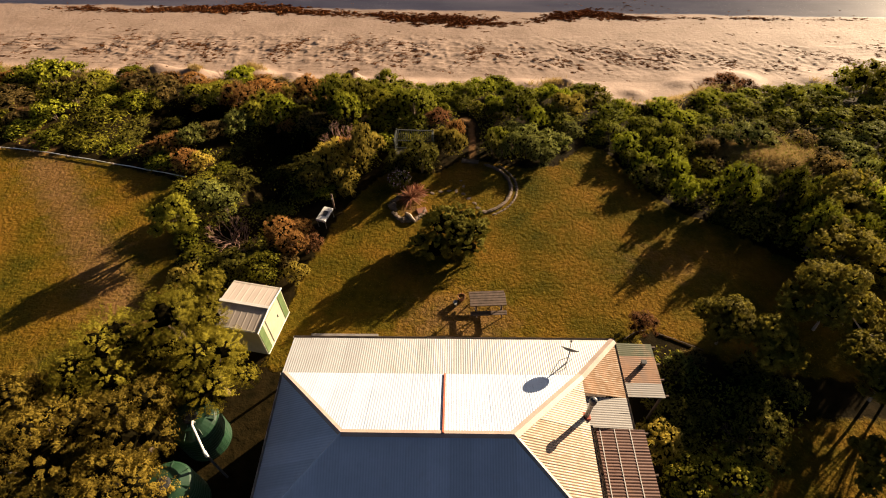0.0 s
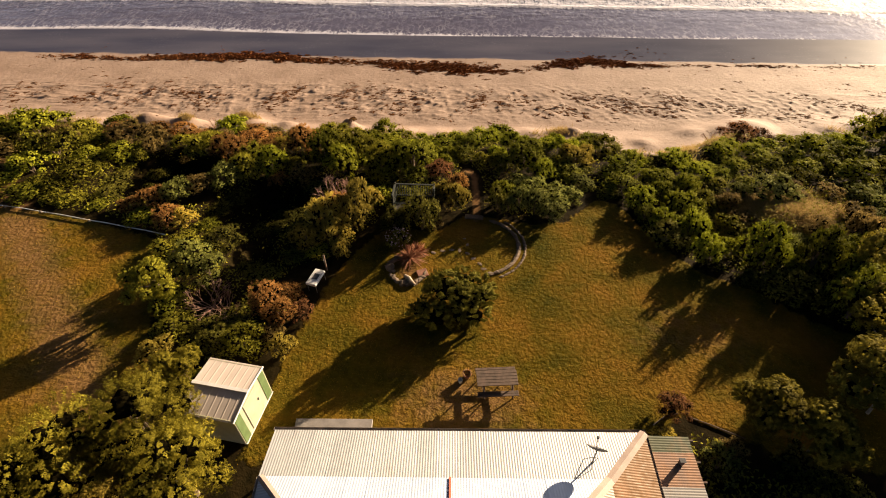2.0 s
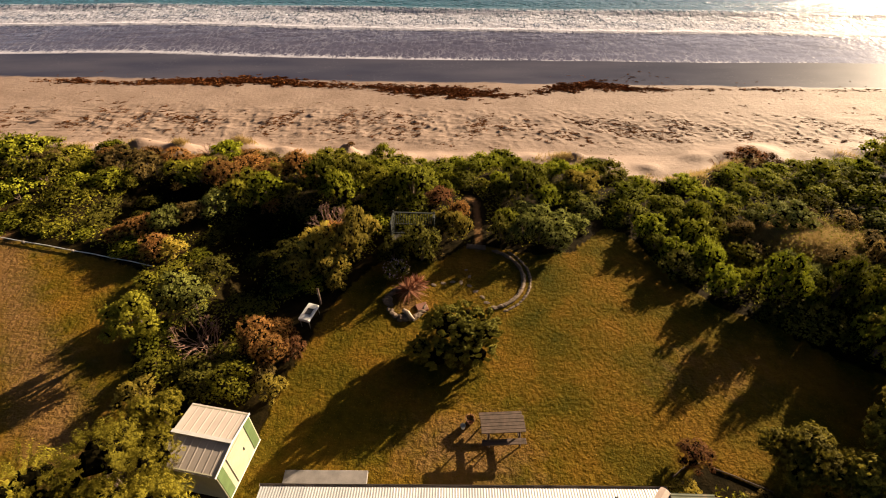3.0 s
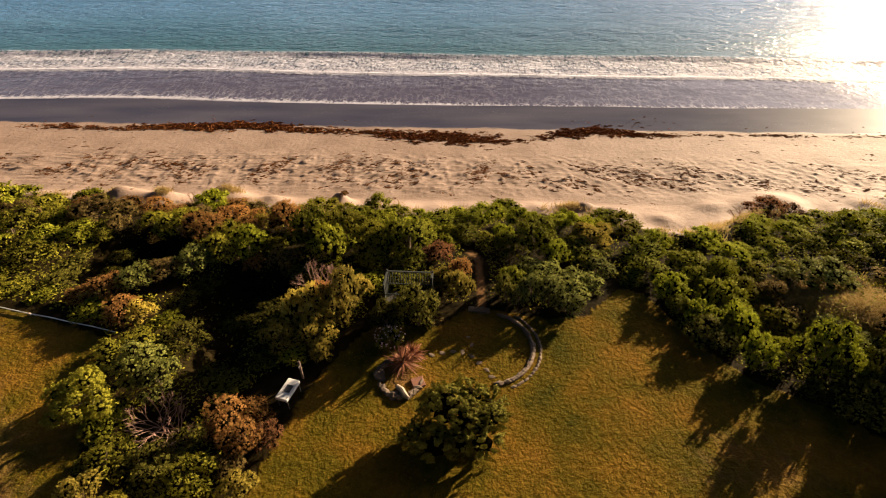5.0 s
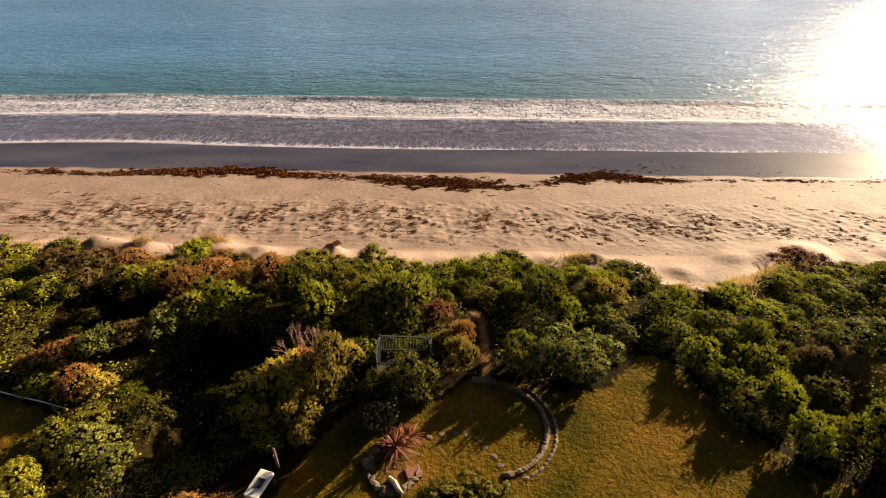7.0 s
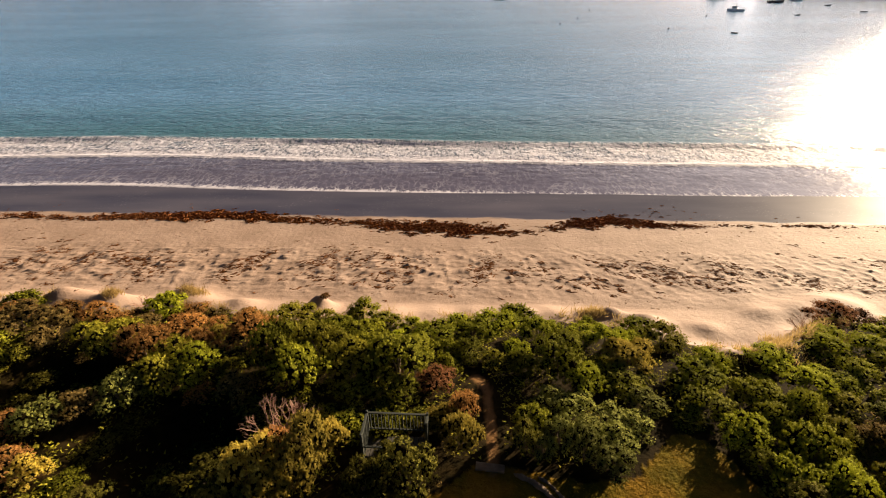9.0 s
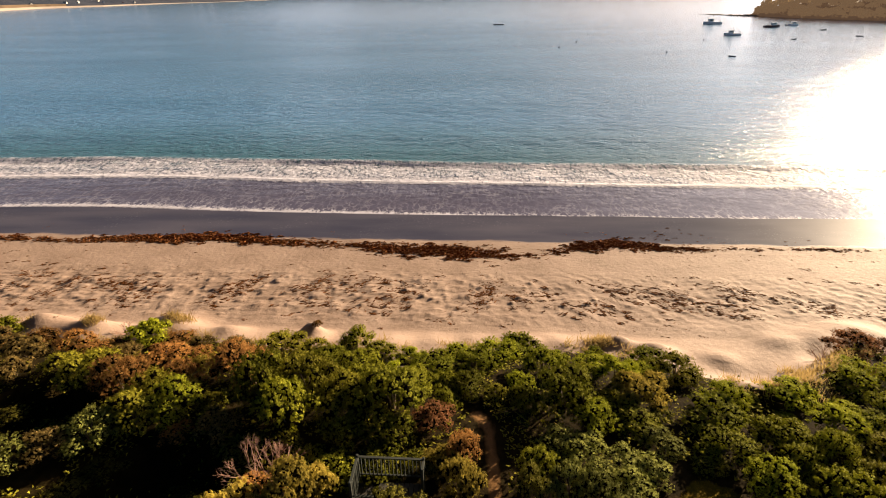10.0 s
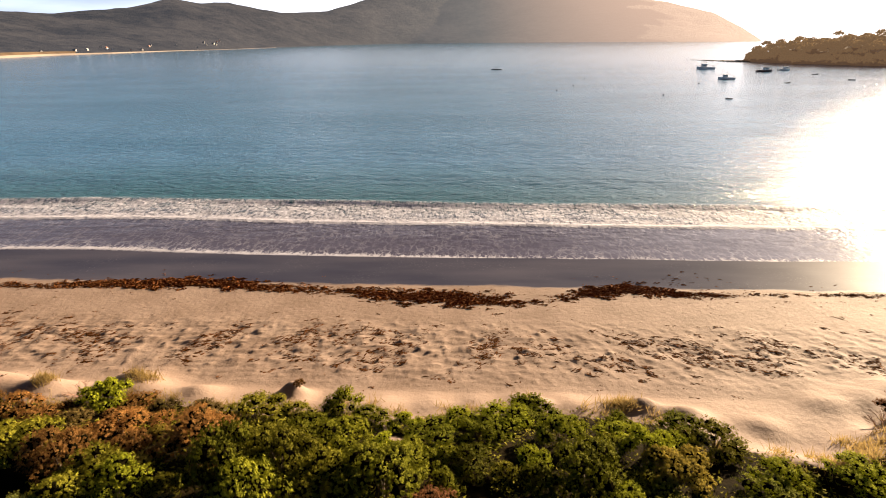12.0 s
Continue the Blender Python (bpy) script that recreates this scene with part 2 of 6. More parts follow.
def ground_material():
    k = Mat("ground", rough=0.95, spec=0.15)
    sand = k.mix(k.span(k.noise(0.35, 6), 0.3, 0.7), (0.213, 0.150, 0.116), (0.287, 0.212, 0.170))
    sand = k.vary(sand, k.noise(9, 5), 0.86, 1.12)
    wet = k.mix(k.span(k.noise(0.25, 5, vec=k.coords((0.25, 1, 1))), 0.35, 0.7), (0.036, 0.038, 0.064), (0.072, 0.070, 0.098))
    wet = k.mix(k.math("MULTIPLY", k.span(k.noise(5.5, 4, 0.7), 0.60, 0.68), k.span(k.noise(0.22, 3), 0.48, 0.62, 0.0, 0.5)), wet, (0.26, 0.26, 0.30))
    grass = k.ramp(k.noise(0.33, 6, 0.62), (0.30, (0.040, 0.042, 0.004)), (0.46, (0.092, 0.067, 0.006)), (0.60, (0.155, 0.087, 0.010)), (0.8, (0.205, 0.104, 0.019)))
    grass = k.vary(grass, k.noise(3.2, 5, 0.65), 0.6, 1.35)
    grass = k.vary(grass, k.noise(9, 6, 0.7), 0.65, 1.35)
    # soil held near black to carry the shade under and between shrubs
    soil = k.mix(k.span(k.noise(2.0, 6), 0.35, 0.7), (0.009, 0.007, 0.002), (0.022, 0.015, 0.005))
    edge = k.noise(1.6, 5)
    wob = k.span(edge, 0.25, 0.75, -0.28, 0.28)

    def zone(name, soft=0.12):
        return k.span(k.math("ADD", k.attr(name), wob), 0.5 - soft, 0.5 + soft)

    worn = k.mix(k.span(k.noise(1.1, 5), 0.3, 0.7), (0.155, 0.083, 0.034), (0.215, 0.120, 0.052))
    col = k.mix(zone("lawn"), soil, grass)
    col = k.mix(k.math("MULTIPLY", zone("bare", 0.3), 0.75), col, worn)
    col = k.mix(zone("sand"), col, sand)
    wetness = k.span(k.math("ADD", k.attr("wet"), k.span(k.noise(0.6, 5, vec=k.coords((0.4, 1, 1))), 0.2, 0.8, -0.2, 0.2)), 0.42, 0.58)
    col = k.mix(wetness, col, wet)
    k.color(col)
    shore_ = zone("sand")
    k.rough(k.math("SUBTRACT", k.span(shore_, 0, 1, 0.95, 0.80), k.span(wetness, 0, 1, 0.0, 0.32)))
    k.ln(k.math("SUBTRACT", k.span(shore_, 0, 1, 0.03, 0.16), k.span(wetness, 0, 1, 0.0, 0.14)), k.b.inputs["Specular IOR Level"])
    height = k.math("ADD", k.math("MULTIPLY", k.noise(2.6, 5), 1.0), k.math("MULTIPLY", k.noise(14, 4), 0.35))
    tussock = k.math("MULTIPLY", k.noise(4.5, 4, 0.6), zone("lawn"))
    height = k.math("ADD", height, k.math("MULTIPLY", tussock, 1.7))
    height = k.math("MULTIPLY", height, k.span(wetness, 0, 1, 1.0, 0.03))
    k.bump(height, 0.7, 0.07)
    return k.m


def sea_material():
    k = Mat("sea", rough=0.12, spec=0.31)
    k.b.inputs["IOR"].default_value = 1.40
    shore = k.attr("offshore")
    deep = k.mix(k.span(k.noise(0.012, 3, vec=k.coords((1, 3, 1))), 0.35, 0.65), (0.048, 0.160, 0.305), (0.080, 0.21, 0.385))
    shallow = k.mix(k.span(shore, 9, 20), (0.085, 0.080, 0.125), (0.030, 0.105, 0.128))
    water = k.mix(k.span(shore, 16, 45), shallow, deep)
    warp = k.noise(0.5, 4)
    cells = k.n("ShaderNodeTexVoronoi", Scale=1.7)
    cells.feature = "DISTANCE_TO_EDGE"
    vec = k.n("ShaderNodeVectorMath")
    vec.operation = "ADD"
    k.ln(k.coords((1.0, 0.36, 1)), vec.inputs[0])
    wn_ = k.n("ShaderNodeTexNoise", Scale=1.3, Detail=4)
    k.ln(k.coords(), wn_.inputs["Vector"])
    k.ln(wn_.outputs["Color"], vec.inputs[1])
    k.ln(vec.outputs["Vector"], cells.inputs["Vector"])
    lace = k.span(cells.outputs["Distance"], 0.02, 0.16, 1, 0)
    fine = k.span(k.noise(1.4, 5, 0.7, vec=k.coords((1.0, 0.4, 1))), 0.38, 0.55)
    amount = k.attr("foam")
    patch = k.span(k.math("ADD", amount, k.span(k.noise(0.5, 6, 0.65, vec=k.coords((0.8, 0.7, 1))), 0.2, 0.8, -0.16, 0.16)), 0.2, 0.95)
    thin = k.math("MULTIPLY", k.math("MULTIPLY", lace, fine), k.span(patch, 0.0, 0.5))
    thick = k.span(k.math("ADD", patch, k.span(k.noise(2.6, 6, 0.75, vec=k.coords((1.1, 0.42, 1))), 0, 1, -0.95, 0.95)), 0.62, 0.88)
    foam = k.math("MAXIMUM", k.math("MULTIPLY", thin, 0.6), thick)
    k.color(k.mix(foam, water, (0.48, 0.48, 0.57)))
    k.rough(k.math("MAXIMUM", k.span(shore, 30, 300, 0.21, 0.13), k.span(foam, 0, 1, 0.0, 0.85)))
    rip = k.math("ADD", k.noise(1.5, 5, 0.62, vec=k.coords((0.75, 0.9, 1))), k.math("MULTIPLY", k.noise(0.42, 4, vec=k.coords((0.6, 1.0, 1))), 1.5))
    calm = k.math("MULTIPLY", k.span(shore, 3, 22, 0.12, 1.0), k.span(shore, 60, 450, 1.0, 0.38))
    k.bump(k.math("MULTIPLY", rip, calm), 1.0, 0.29)
    return k.m


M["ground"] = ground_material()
M["sea"] = sea_material()


# ---- geometry helpers ----
def mesh_from(name, verts, faces, material):
    me = bpy.data.meshes.new(name)
    me.from_pydata(verts.tolist() if isinstance(verts, np.ndarray) else verts, [], faces.tolist() if isinstance(faces, np.ndarray) else faces)
    me.materials.append(material)
    return me


def smooth(me):
    me.polygons.foreach_set("use_smooth", [True] * len(me.polygons))
    return me


def part(name, bm, material, parent, label=""):
    me = bpy.data.meshes.new(name)
    bm.to_mesh(me)
    bm.free()
    me.materials.append(material)
    ob = new(name, me)
    ob.parent = parent
    return tagged(ob, label)


def piece(name, me, parent, label=""):
    ob = new(name, me)
    ob.parent = parent
    return tagged(ob, label)


def thing(name, m, label, category, group="", kind=""):
    ob = new(name)
    ob.matrix_basis = m
    ob.empty_display_size = 0.1
    return tagged(ob, label, category, group, kind)


def box(x0, x1, y0, y1, z0, z1, bevel=0.0, bm=None):
    made = bm or bmesh.new()
    vs = bmesh.ops.create_cube(made, size=1.0)["verts"]
    for v in vs:
        v.co = Vector(((x0 + x1) / 2 + v.co.x * (x1 - x0), (y0 + y1) / 2 + v.co.y * (y1 - y0), (z0 + z1) / 2 + v.co.z * (z1 - z0)))
    if bevel:
        es = {e for v in vs for e in v.link_edges}
        bmesh.ops.bevel(made, geom=list(es), offset=bevel, segments=1, affect="EDGES")
    return made


def tube(points, radii, sides=6, bm=None):
    """A tapered tube along points."""
    made = bm or bmesh.new()
    rings = []
    for k, p in enumerate(points):
        a, b = Vector(points[max(0, k - 1)]), Vector(points[min(len(points) - 1, k + 1)])
        q = (b - a).normalized().to_track_quat("Z", "Y")
        r = radii[k] if isinstance(radii, (list, tuple)) else radii
        rings.append([made.verts.new(Vector(p) + q @ Vector((r * math.cos(2 * math.pi * s / sides), r * math.sin(2 * math.pi * s / sides), 0))) for s in range(sides)])
    for a, b in zip(rings, rings[1:]):
        for s in range(sides):
            made.faces.new((a[s], a[(s + 1) % sides], b[(s + 1) % sides], b[s]))
    made.faces.new(rings[0][::-1])
    made.faces.new(rings[-1])
    return made


def lathe(profile, sides=20, bm=None):
    """A turned body from (radius, height) pairs, closed at both ends."""
    made = bm or bmesh.new()
    rings = [[made.verts.new((r * math.cos(2 * math.pi * s / sides), r * math.sin(2 * math.pi * s / sides), z)) for s in range(sides)] for r, z in profile]
    for a, b in zip(rings, rings[1:]):
        for s in range(sides):
            made.faces.new((a[s], a[(s + 1) % sides], b[(s + 1) % sides], b[s]))
    made.faces.new(rings[0][::-1])
    made.faces.new(rings[-1])
    return made


def inside(px, py, poly):
    """Which of the points lie in the polygon."""
    res = np.zeros(np.shape(px), bool)
    for (x0, y0), (x1, y1) in zip(poly, poly[1:] + poly[:1]):
        cross = (y0 > py) != (y1 > py)
        res ^= cross & (px < (x1 - x0) * (py - y0) / ((y1 - y0) or 1e-9) + x0)
    return res


def wave_noise(x, y, seed, octaves=4, scale=1.0):
    """A smooth noise from rotated sines, for arrays."""
    rng = np.random.RandomState(seed)
    out, amp = np.zeros(np.shape(x)), 1.0
    for o in range(octaves):
        for _ in range(5):
            a, ph, f = rng.uniform(0, 2 * np.pi), rng.uniform(0, 2 * np.pi), scale * 2.0 ** o * rng.uniform(0.7, 1.4)
            out += amp * np.sin(f * (x * np.cos(a) + y * np.sin(a)) + ph)
        amp *= 0.55
    return out / 5


# ---- plan ----
SEA_Z = -4.6
EDGE = [(-60, 41.5), (-36, 40.6), (-30, 40.0), (-25, 38.7), (-21, 38.0), (-17, 38.6), (-13, 37.8), (-9, 37.0), (-6, 37.4), (-3, 36.9), (1, 37.6), (6, 37.3), (9.5, 36.7), (11.5, 35.0), (13.2, 33.2), (14.5, 32.2), (16.5, 32.4), (18.5, 34.0), (20.5, 36.0), (23, 37.6), (27, 37.0), (32, 38.6), (60, 40.0)]
LAWN = [(-8.6, 10.0), (-8.1, 12.6), (-7.8, 14.4), (-7.5, 16.2), (-6.9, 18.2), (-6.2, 20.4), (-5.0, 22.5), (-3.8, 23.9), (-3.3, 23.8), (-0.5, 23.9), (0.6, 25.1), (2.0, 25.0), (3.0, 24.7), (4.9, 24.3), (6.9, 24.6), (8.2, 26.0), (9.2, 26.9), (10.3, 26.1), (11.1, 24.2), (12.2, 22.1), (13.4, 20.4), (15.6, 19.2), (17.2, 17.6), (19.0, 16.4), (24, 14), (24, 9.5), (17, 9.8), (13.2, 10.3), (11.5, 11.6), (9.6, 12.2), (8.5, 11.6), (8.0, 10.4)]
LEFT_LAWN = [(-60, 27.5), (-30.3, 26.3), (-25.2, 25.4), (-21.8, 24.6), (-17.6, 23.3), (-16.2, 22.0), (-15.6, 19.5), (-15.0, 17.5), (-14.6, 15.5), (-13.5, 13.5), (-13, 8), (-14, -10), (-60, -10)]
RIGHT_LAWN = [(11.0, 6.9), (13.6, 7.2), (16, 8.0), (24, 8.0), (30, -6), (9, -6), (9.0, 3.0)]
PATH_LINE = [(1.5, 24.8), (1.55, 27.4), (1.5, 29.4), (0.8, 30.8), (-1.2, 33.0), (-3.1, 34.8), (-3.4, 37.5)]


def edge_at(x):
    return np.interp(x, [p[0] for p in EDGE], [p[1] for p in EDGE])


def path_distance(x, y):
    best = np.full(np.shape(x), 99.0)
    for (ax, ay), (bx, by) in zip(PATH_LINE, PATH_LINE[1:]):
        t = np.clip(((x - ax) * (bx - ax) + (y - ay) * (by - ay)) / ((bx - ax) ** 2 + (by - ay) ** 2), 0, 1)
        best = np.minimum(best, np.hypot(x - ax - t * (bx - ax), y - ay - t * (by - ay)))
    return best


HOLLOWS = [
    # outline, depth
    ([(-22.7, 28.6), (-22.2, 30.8), (-20.6, 32.4), (-17.1, 32.4), (-15.8, 30.2), (-18.5, 28.1), (-19.6, 26.7)], 1.0),
    ([(-14.8, 26.3), (-12.6, 27.9), (-9.6, 28.4), (-8.1, 27.4), (-9.2, 25.8), (-10.4, 23.8), (-10.6, 22.0), (-9.5, 20.4), (-10.4, 20.1), (-12.3, 21.7), (-12.6, 23.4), (-13.8, 24.6)], 1.0),
    ([(-14.0, 18.9), (-11.3, 19.3), (-10.4, 18.1), (-11.0, 17.1), (-10.6, 15.8), (-12.2, 15.6)], 0.35),
]
# lawn-side strip in shade, given the darkened leaves
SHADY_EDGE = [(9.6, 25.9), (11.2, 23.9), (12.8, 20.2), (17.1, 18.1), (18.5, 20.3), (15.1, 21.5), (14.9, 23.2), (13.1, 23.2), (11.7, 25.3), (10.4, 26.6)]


def hollow(x, y):
    """Bare hollows behind the crest, outlined and dug to lie in shade, 1 in their middles."""
    out = np.zeros(np.shape(x))
    for outline, depth in HOLLOWS:
        soft = sum(inside(x + r * math.cos(a), y + r * math.sin(a), outline).astype(float) for r, a in [(0, 0)] + [(r, k * 0.785) for r in (0.45, 0.95) for k in range(8)]) / 17
        out = np.maximum(out, depth * soft)
    return out


def height(x, y):
    """The ground's height."""
    x, y = np.asarray(x, float), np.asarray(y, float)
    s = y + 0.045 * np.clip(x, -200, 200)
    z = np.interp(s, [-100, 26, 30, 34, 37, 40, 48, 53, 60, 66, 80, 120], [0, 0, -0.3, -0.95, -2.1, -2.9, -3.5, -3.95, -4.4, -4.72, -5.6, -8])
    e = edge_at(x)
    # foredune lip and sand mounds along the edge of the scrub
    band = np.exp(-((y - e - 0.6) / 1.6) ** 2)
    z = z + band * (0.25 + 0.35 * wave_noise(x, y, 5, 3, 0.55)) * (np.abs(x) < 70)
    for mx, my, r, h in ((-8.5, 39.2, 0.8, 0.95), (-17.7, 40.3, 1.5, 0.85), (-22, 39.6, 1.3, 0.7), (-25.4, 40.2, 1.5, 0.8), (-13.5, 39.3, 1.0, 0.4), (15.0, 36.4, 1.0, 0.3), (4.2, 38.0, 0.8, 0.55), (9.7, 38.0, 0.9, 0.6), (11.6, 37.2, 1.0, 0.55), (19.5, 38.6, 1.4, 0.4), (22.0, 38.9, 1.5, 0.5), (24.5, 39.6, 1.8, 0.6)):
        z = z + h * np.exp(-((x - mx) ** 2 + ((y - my) * 1.2) ** 2) / r ** 2)
    # hollow of the blowout
    z = z + 0.65 * np.exp(-((y - e + 0.5) / 0.8) ** 2) * np.clip((x - 13) / 3, 0, 1) * np.clip((24 - x) / 2, 0, 1)
    z = z - 0.7 * np.exp(-(((x - 15.2) / 3.0) ** 2 + ((y - 34.3) / 1.8) ** 2))
    # swales behind the dune crest, dug so that they fall into shade
    z = z - 1.7 * hollow(x, y) - 1.0 * np.exp(-(((x - 15.0) / 2.6) ** 2 + ((y - 24.6) / 2.2) ** 2)) + 0.5 * np.exp(-(((x - 19.8) / 3.2) ** 2 + ((y - 24.9) / 1.7) ** 2))
    # trodden sand
    rough = np.clip(1 - np.abs(s - 45.0) / 4.5, 0, 1) ** 0.6 * (np.abs(x) < 90)
    turn = np.clip((x - 4) / 10 + 0.5, 0, 1)
    ridge = (1 - turn) * wave_noise((x + y) * 0.55, (y - x) * 1.1, 9, 2, 4.6) + turn * wave_noise((x - y) * 0.55, (x + y) * 1.1, 10, 2, 4.6)
    lumps = np.clip(wave_noise(x, y * 1.2, 12, 2, 5.5) - 0.35, 0, 1)
    z = z + rough * (0.09 * wave_noise(x * 0.8, y * 1.3, 7, 2, 1.7) + (0.10 - 0.045 * turn) * np.clip(ridge, -0.25, 1.5) + (0.22 - 0.07 * turn) * lumps)
    z = z + 0.03 * wave_noise(x, y, 11, 3, 0.35) * (y < 60)
    return z


def sheet(name, xs, ys, zf, material, attrs):
    gx, gy = np.meshgrid(xs, ys)
    gz = zf(gx, gy)
    verts = np.stack([gx.ravel(), gy.ravel(), gz.ravel()], 1)
    nx, ny = len(xs), len(ys)
    i = (np.arange(ny - 1)[:, None] * nx + np.arange(nx - 1)[None, :]).ravel()
    faces = np.stack([i, i + 1, i + nx + 1, i + nx], 1)
    me = smooth(mesh_from(name, verts, faces, material))
    for key, fn in attrs.items():
        me.attributes.new(key, "FLOAT", "POINT").data.foreach_set("value", fn(gx, gy).ravel().astype(np.float32))
    return new(name, me)


def near_edge(x, y, fn, r=0.25):
    """A soft version of a yes-or-no plan."""
    return sum(fn(x + dx, y + dy).astype(float) for dx, dy in ((0, 0), (r, 0), (-r, 0), (0, r), (0, -r), (r, r), (-r, r), (r, -r), (-r, -r))) / 9


def is_lawn(x, y):
    return inside(x, y, LAWN) | inside(x, y, LEFT_LAWN) | inside(x, y, RIGHT_LAWN)


def is_sand(x, y):
    return (y > edge_at(x) - 0.4) | (path_distance(x, y) < np.where(y > 33.0, 0.25, 0.0))


def bare(x, y):
    p = np.clip(1.25 - path_distance(x, y) / 0.26, 0, 1) * (y < 30.5)
    t = 0.8 * np.exp(-(((x - 0.6) / 3.0) ** 2 + ((y - 12.7) / 1.9) ** 2)) + 0.42 * np.exp(-(((x - 11.5) / 3.5) ** 2 + ((y - 16.5) / 2.0) ** 2))
    t = t + (0.16 + 0.25 * wave_noise(x, y, 17, 2, 0.35)) * (x < -13) * (y < 25)
    g = 0.8 * np.exp(-(((x + 2.3) / 0.8) ** 2 + ((y - 20.8) / 0.95) ** 2))
    d = 0.62 * np.exp(-(((x + 17.0) * 0.75 + (y - 14.0) * 0.66) / 1.3) ** 2) * (x < -13)
    return np.clip(p + t + d + g, 0, 1)


ys = np.concatenate([np.array([-4800, -2500, -1200, -600, -300, -150, -80, -50, -35, -25]), np.arange(-18, 23, 0.6), np.arange(23, 36, 0.35), np.arange(36, 41, 0.22), np.arange(41, 49.6, 0.12), np.arange(49.6, 58, 0.28), np.arange(58, 75, 0.6), np.array([80, 90, 110, 150, 250, 500, 1000, 2000, 4800])])
xs = np.concatenate([np.array([-4800, -2000, -900, -400, -200, -120, -90, -75, -65]), np.arange(-58, -34, 0.6), np.arange(-34, 34, 0.17), np.arange(34, 58, 0.6), np.array([60, 65, 75, 90, 120, 200, 400, 900, 2000, 4800])])
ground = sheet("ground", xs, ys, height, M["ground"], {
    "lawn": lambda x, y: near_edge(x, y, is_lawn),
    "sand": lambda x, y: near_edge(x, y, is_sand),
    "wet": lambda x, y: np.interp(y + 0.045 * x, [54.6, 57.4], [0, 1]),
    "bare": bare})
tagged(ground, "dry mown lawn, dune soil and pale beach sand", "ground", kind="structure")

# sea
WASH, CREST = 63.0, 81.0


def sea_s(x, y):
    xx = np.clip(x, -150, 150)
    return y + 0.07 * xx - 0.00035 * xx * np.abs(xx) * (xx < 0) + 0.55 * wave_noise(xx, 0 * y, 21, 3, 0.09)


def sea_height(x, y):
    s = sea_s(x, y)
    near = np.clip((260 - s) / 120, 0, 1)
    crest = 0.36 * np.exp(-((s - CREST) / 1.1) ** 2) * (0.75 + 0.35 * wave_noise(x, 0 * y, 23, 3, 0.12)) * (np.abs(x) < 260)
    crest += 0.10 * np.exp(-((s - 73.4) / 0.5) ** 2) * (np.abs(x) < 260)
    crest += 0.18 * np.exp(-((s - CREST - 14) / 3.0) ** 2)
    swell = np.clip((s - WASH) / 10, 0, 1) * near * (0.07 * wave_noise(x * 0.5, y * 1.2, 25, 4, 0.5))
    lip = 0.02 * np.exp(-((s - WASH - 0.3) / 0.5) ** 2)
    slope = np.interp(s, [56, WASH - 0.2, WASH, CREST], [-0.6, -0.05, 0.02, 0.0])
    return SEA_Z + crest + swell + lip + slope


def foam(x, y):
    s = sea_s(x, y)
    f = np.interp(s, [WASH - 0.3, WASH, WASH + 0.5, WASH + 1.5, 67, 72.5, 73.0, 76, CREST - 0.6, CREST + 0.4, CREST + 1.6, CREST + 5], [0, 1.0, 0.85, 0.38, 0.30, 0.32, 0.95, 0.78, 0.86, 0.6, 0.15, 0])
    return f * (np.abs(x) < 300)


sy = np.concatenate([np.arange(58, 92, 0.22), np.arange(92, 150, 0.7), np.array([152, 156, 162, 170, 180, 195, 215, 240, 280, 340, 420, 560, 800, 1200, 1800, 2600, 3600, 4800])])
sx = np.concatenate([np.array([-4800, -2500, -1200, -700, -450, -300, -220, -170, -140, -120]), np.arange(-105, 105, 0.7), np.array([110, 125, 150, 190, 250, 350, 500, 800, 1300, 2500, 4800])])
sea = sheet("water", sx, sy, sea_height, M["sea"], {"offshore": lambda x, y: np.clip(sea_s(x, y) - WASH, -5, 500), "foam": foam})
tagged(sea, "blue-green bay with small breakers and foam at the beach", "sea", kind="structure")


# ---- plants ----
def leaves(rng, centres, normals, length, width, droop=0.0, spread=0.8, out=0.7):
    """One pointed leaf at each centre, facing roughly along its normal."""
    n = len(centres)
    nor = normals + rng.normal(0, spread, (n, 3)) * 0.6
    nor /= np.linalg.norm(nor, axis=1)[:, None] + 1e-9
    t = rng.normal(0, 1, (n, 3)) + normals * out
    t[:, 2] -= droop
    t -= nor * np.sum(t * nor, 1)[:, None]
    t /= np.linalg.norm(t, axis=1)[:, None] + 1e-9
    b = np.cross(nor, t)
    ln = (length * rng.uniform(0.6, 1.35, n))[:, None]
    wd = (width * rng.uniform(0.6, 1.3, n))[:, None]
    v = np.stack([centres - t * ln * 0.4 - b * wd * 0.5, centres - t * ln * 0.4 + b * wd * 0.5, centres + t * ln * 0.6], 1).reshape(-1, 3)
    return v, np.arange(n * 3).reshape(-1, 3)


def lobes_of(rng, radius, tall, count, lobe):
    """Centres and radii of the clumps that make up a crown."""
    out = []
    for k in range(count):
        a = k * 2.39996 + rng.uniform(-0.5, 0.5)
        r = radius * math.sqrt((k + 0.3) / count) * rng.uniform(0.75, 1.0)
        h = tall * (0.26 + 0.52 * (1 - (r / radius) ** 2)) * rng.uniform(0.68, 1.22)
        out.append((r * math.cos(a), r * math.sin(a), h, lobe * radius * rng.uniform(0.5, 1.35)))
    return np.array(out)


ICO = bmesh.new()
bmesh.ops.create_icosphere(ICO, subdivisions=1, radius=1.0)
ICO_V = np.array([tuple(q.co) for q in ICO.verts])
ICO_F = np.array([[q.index for q in fc.verts] for fc in ICO.faces])
ICO.free()


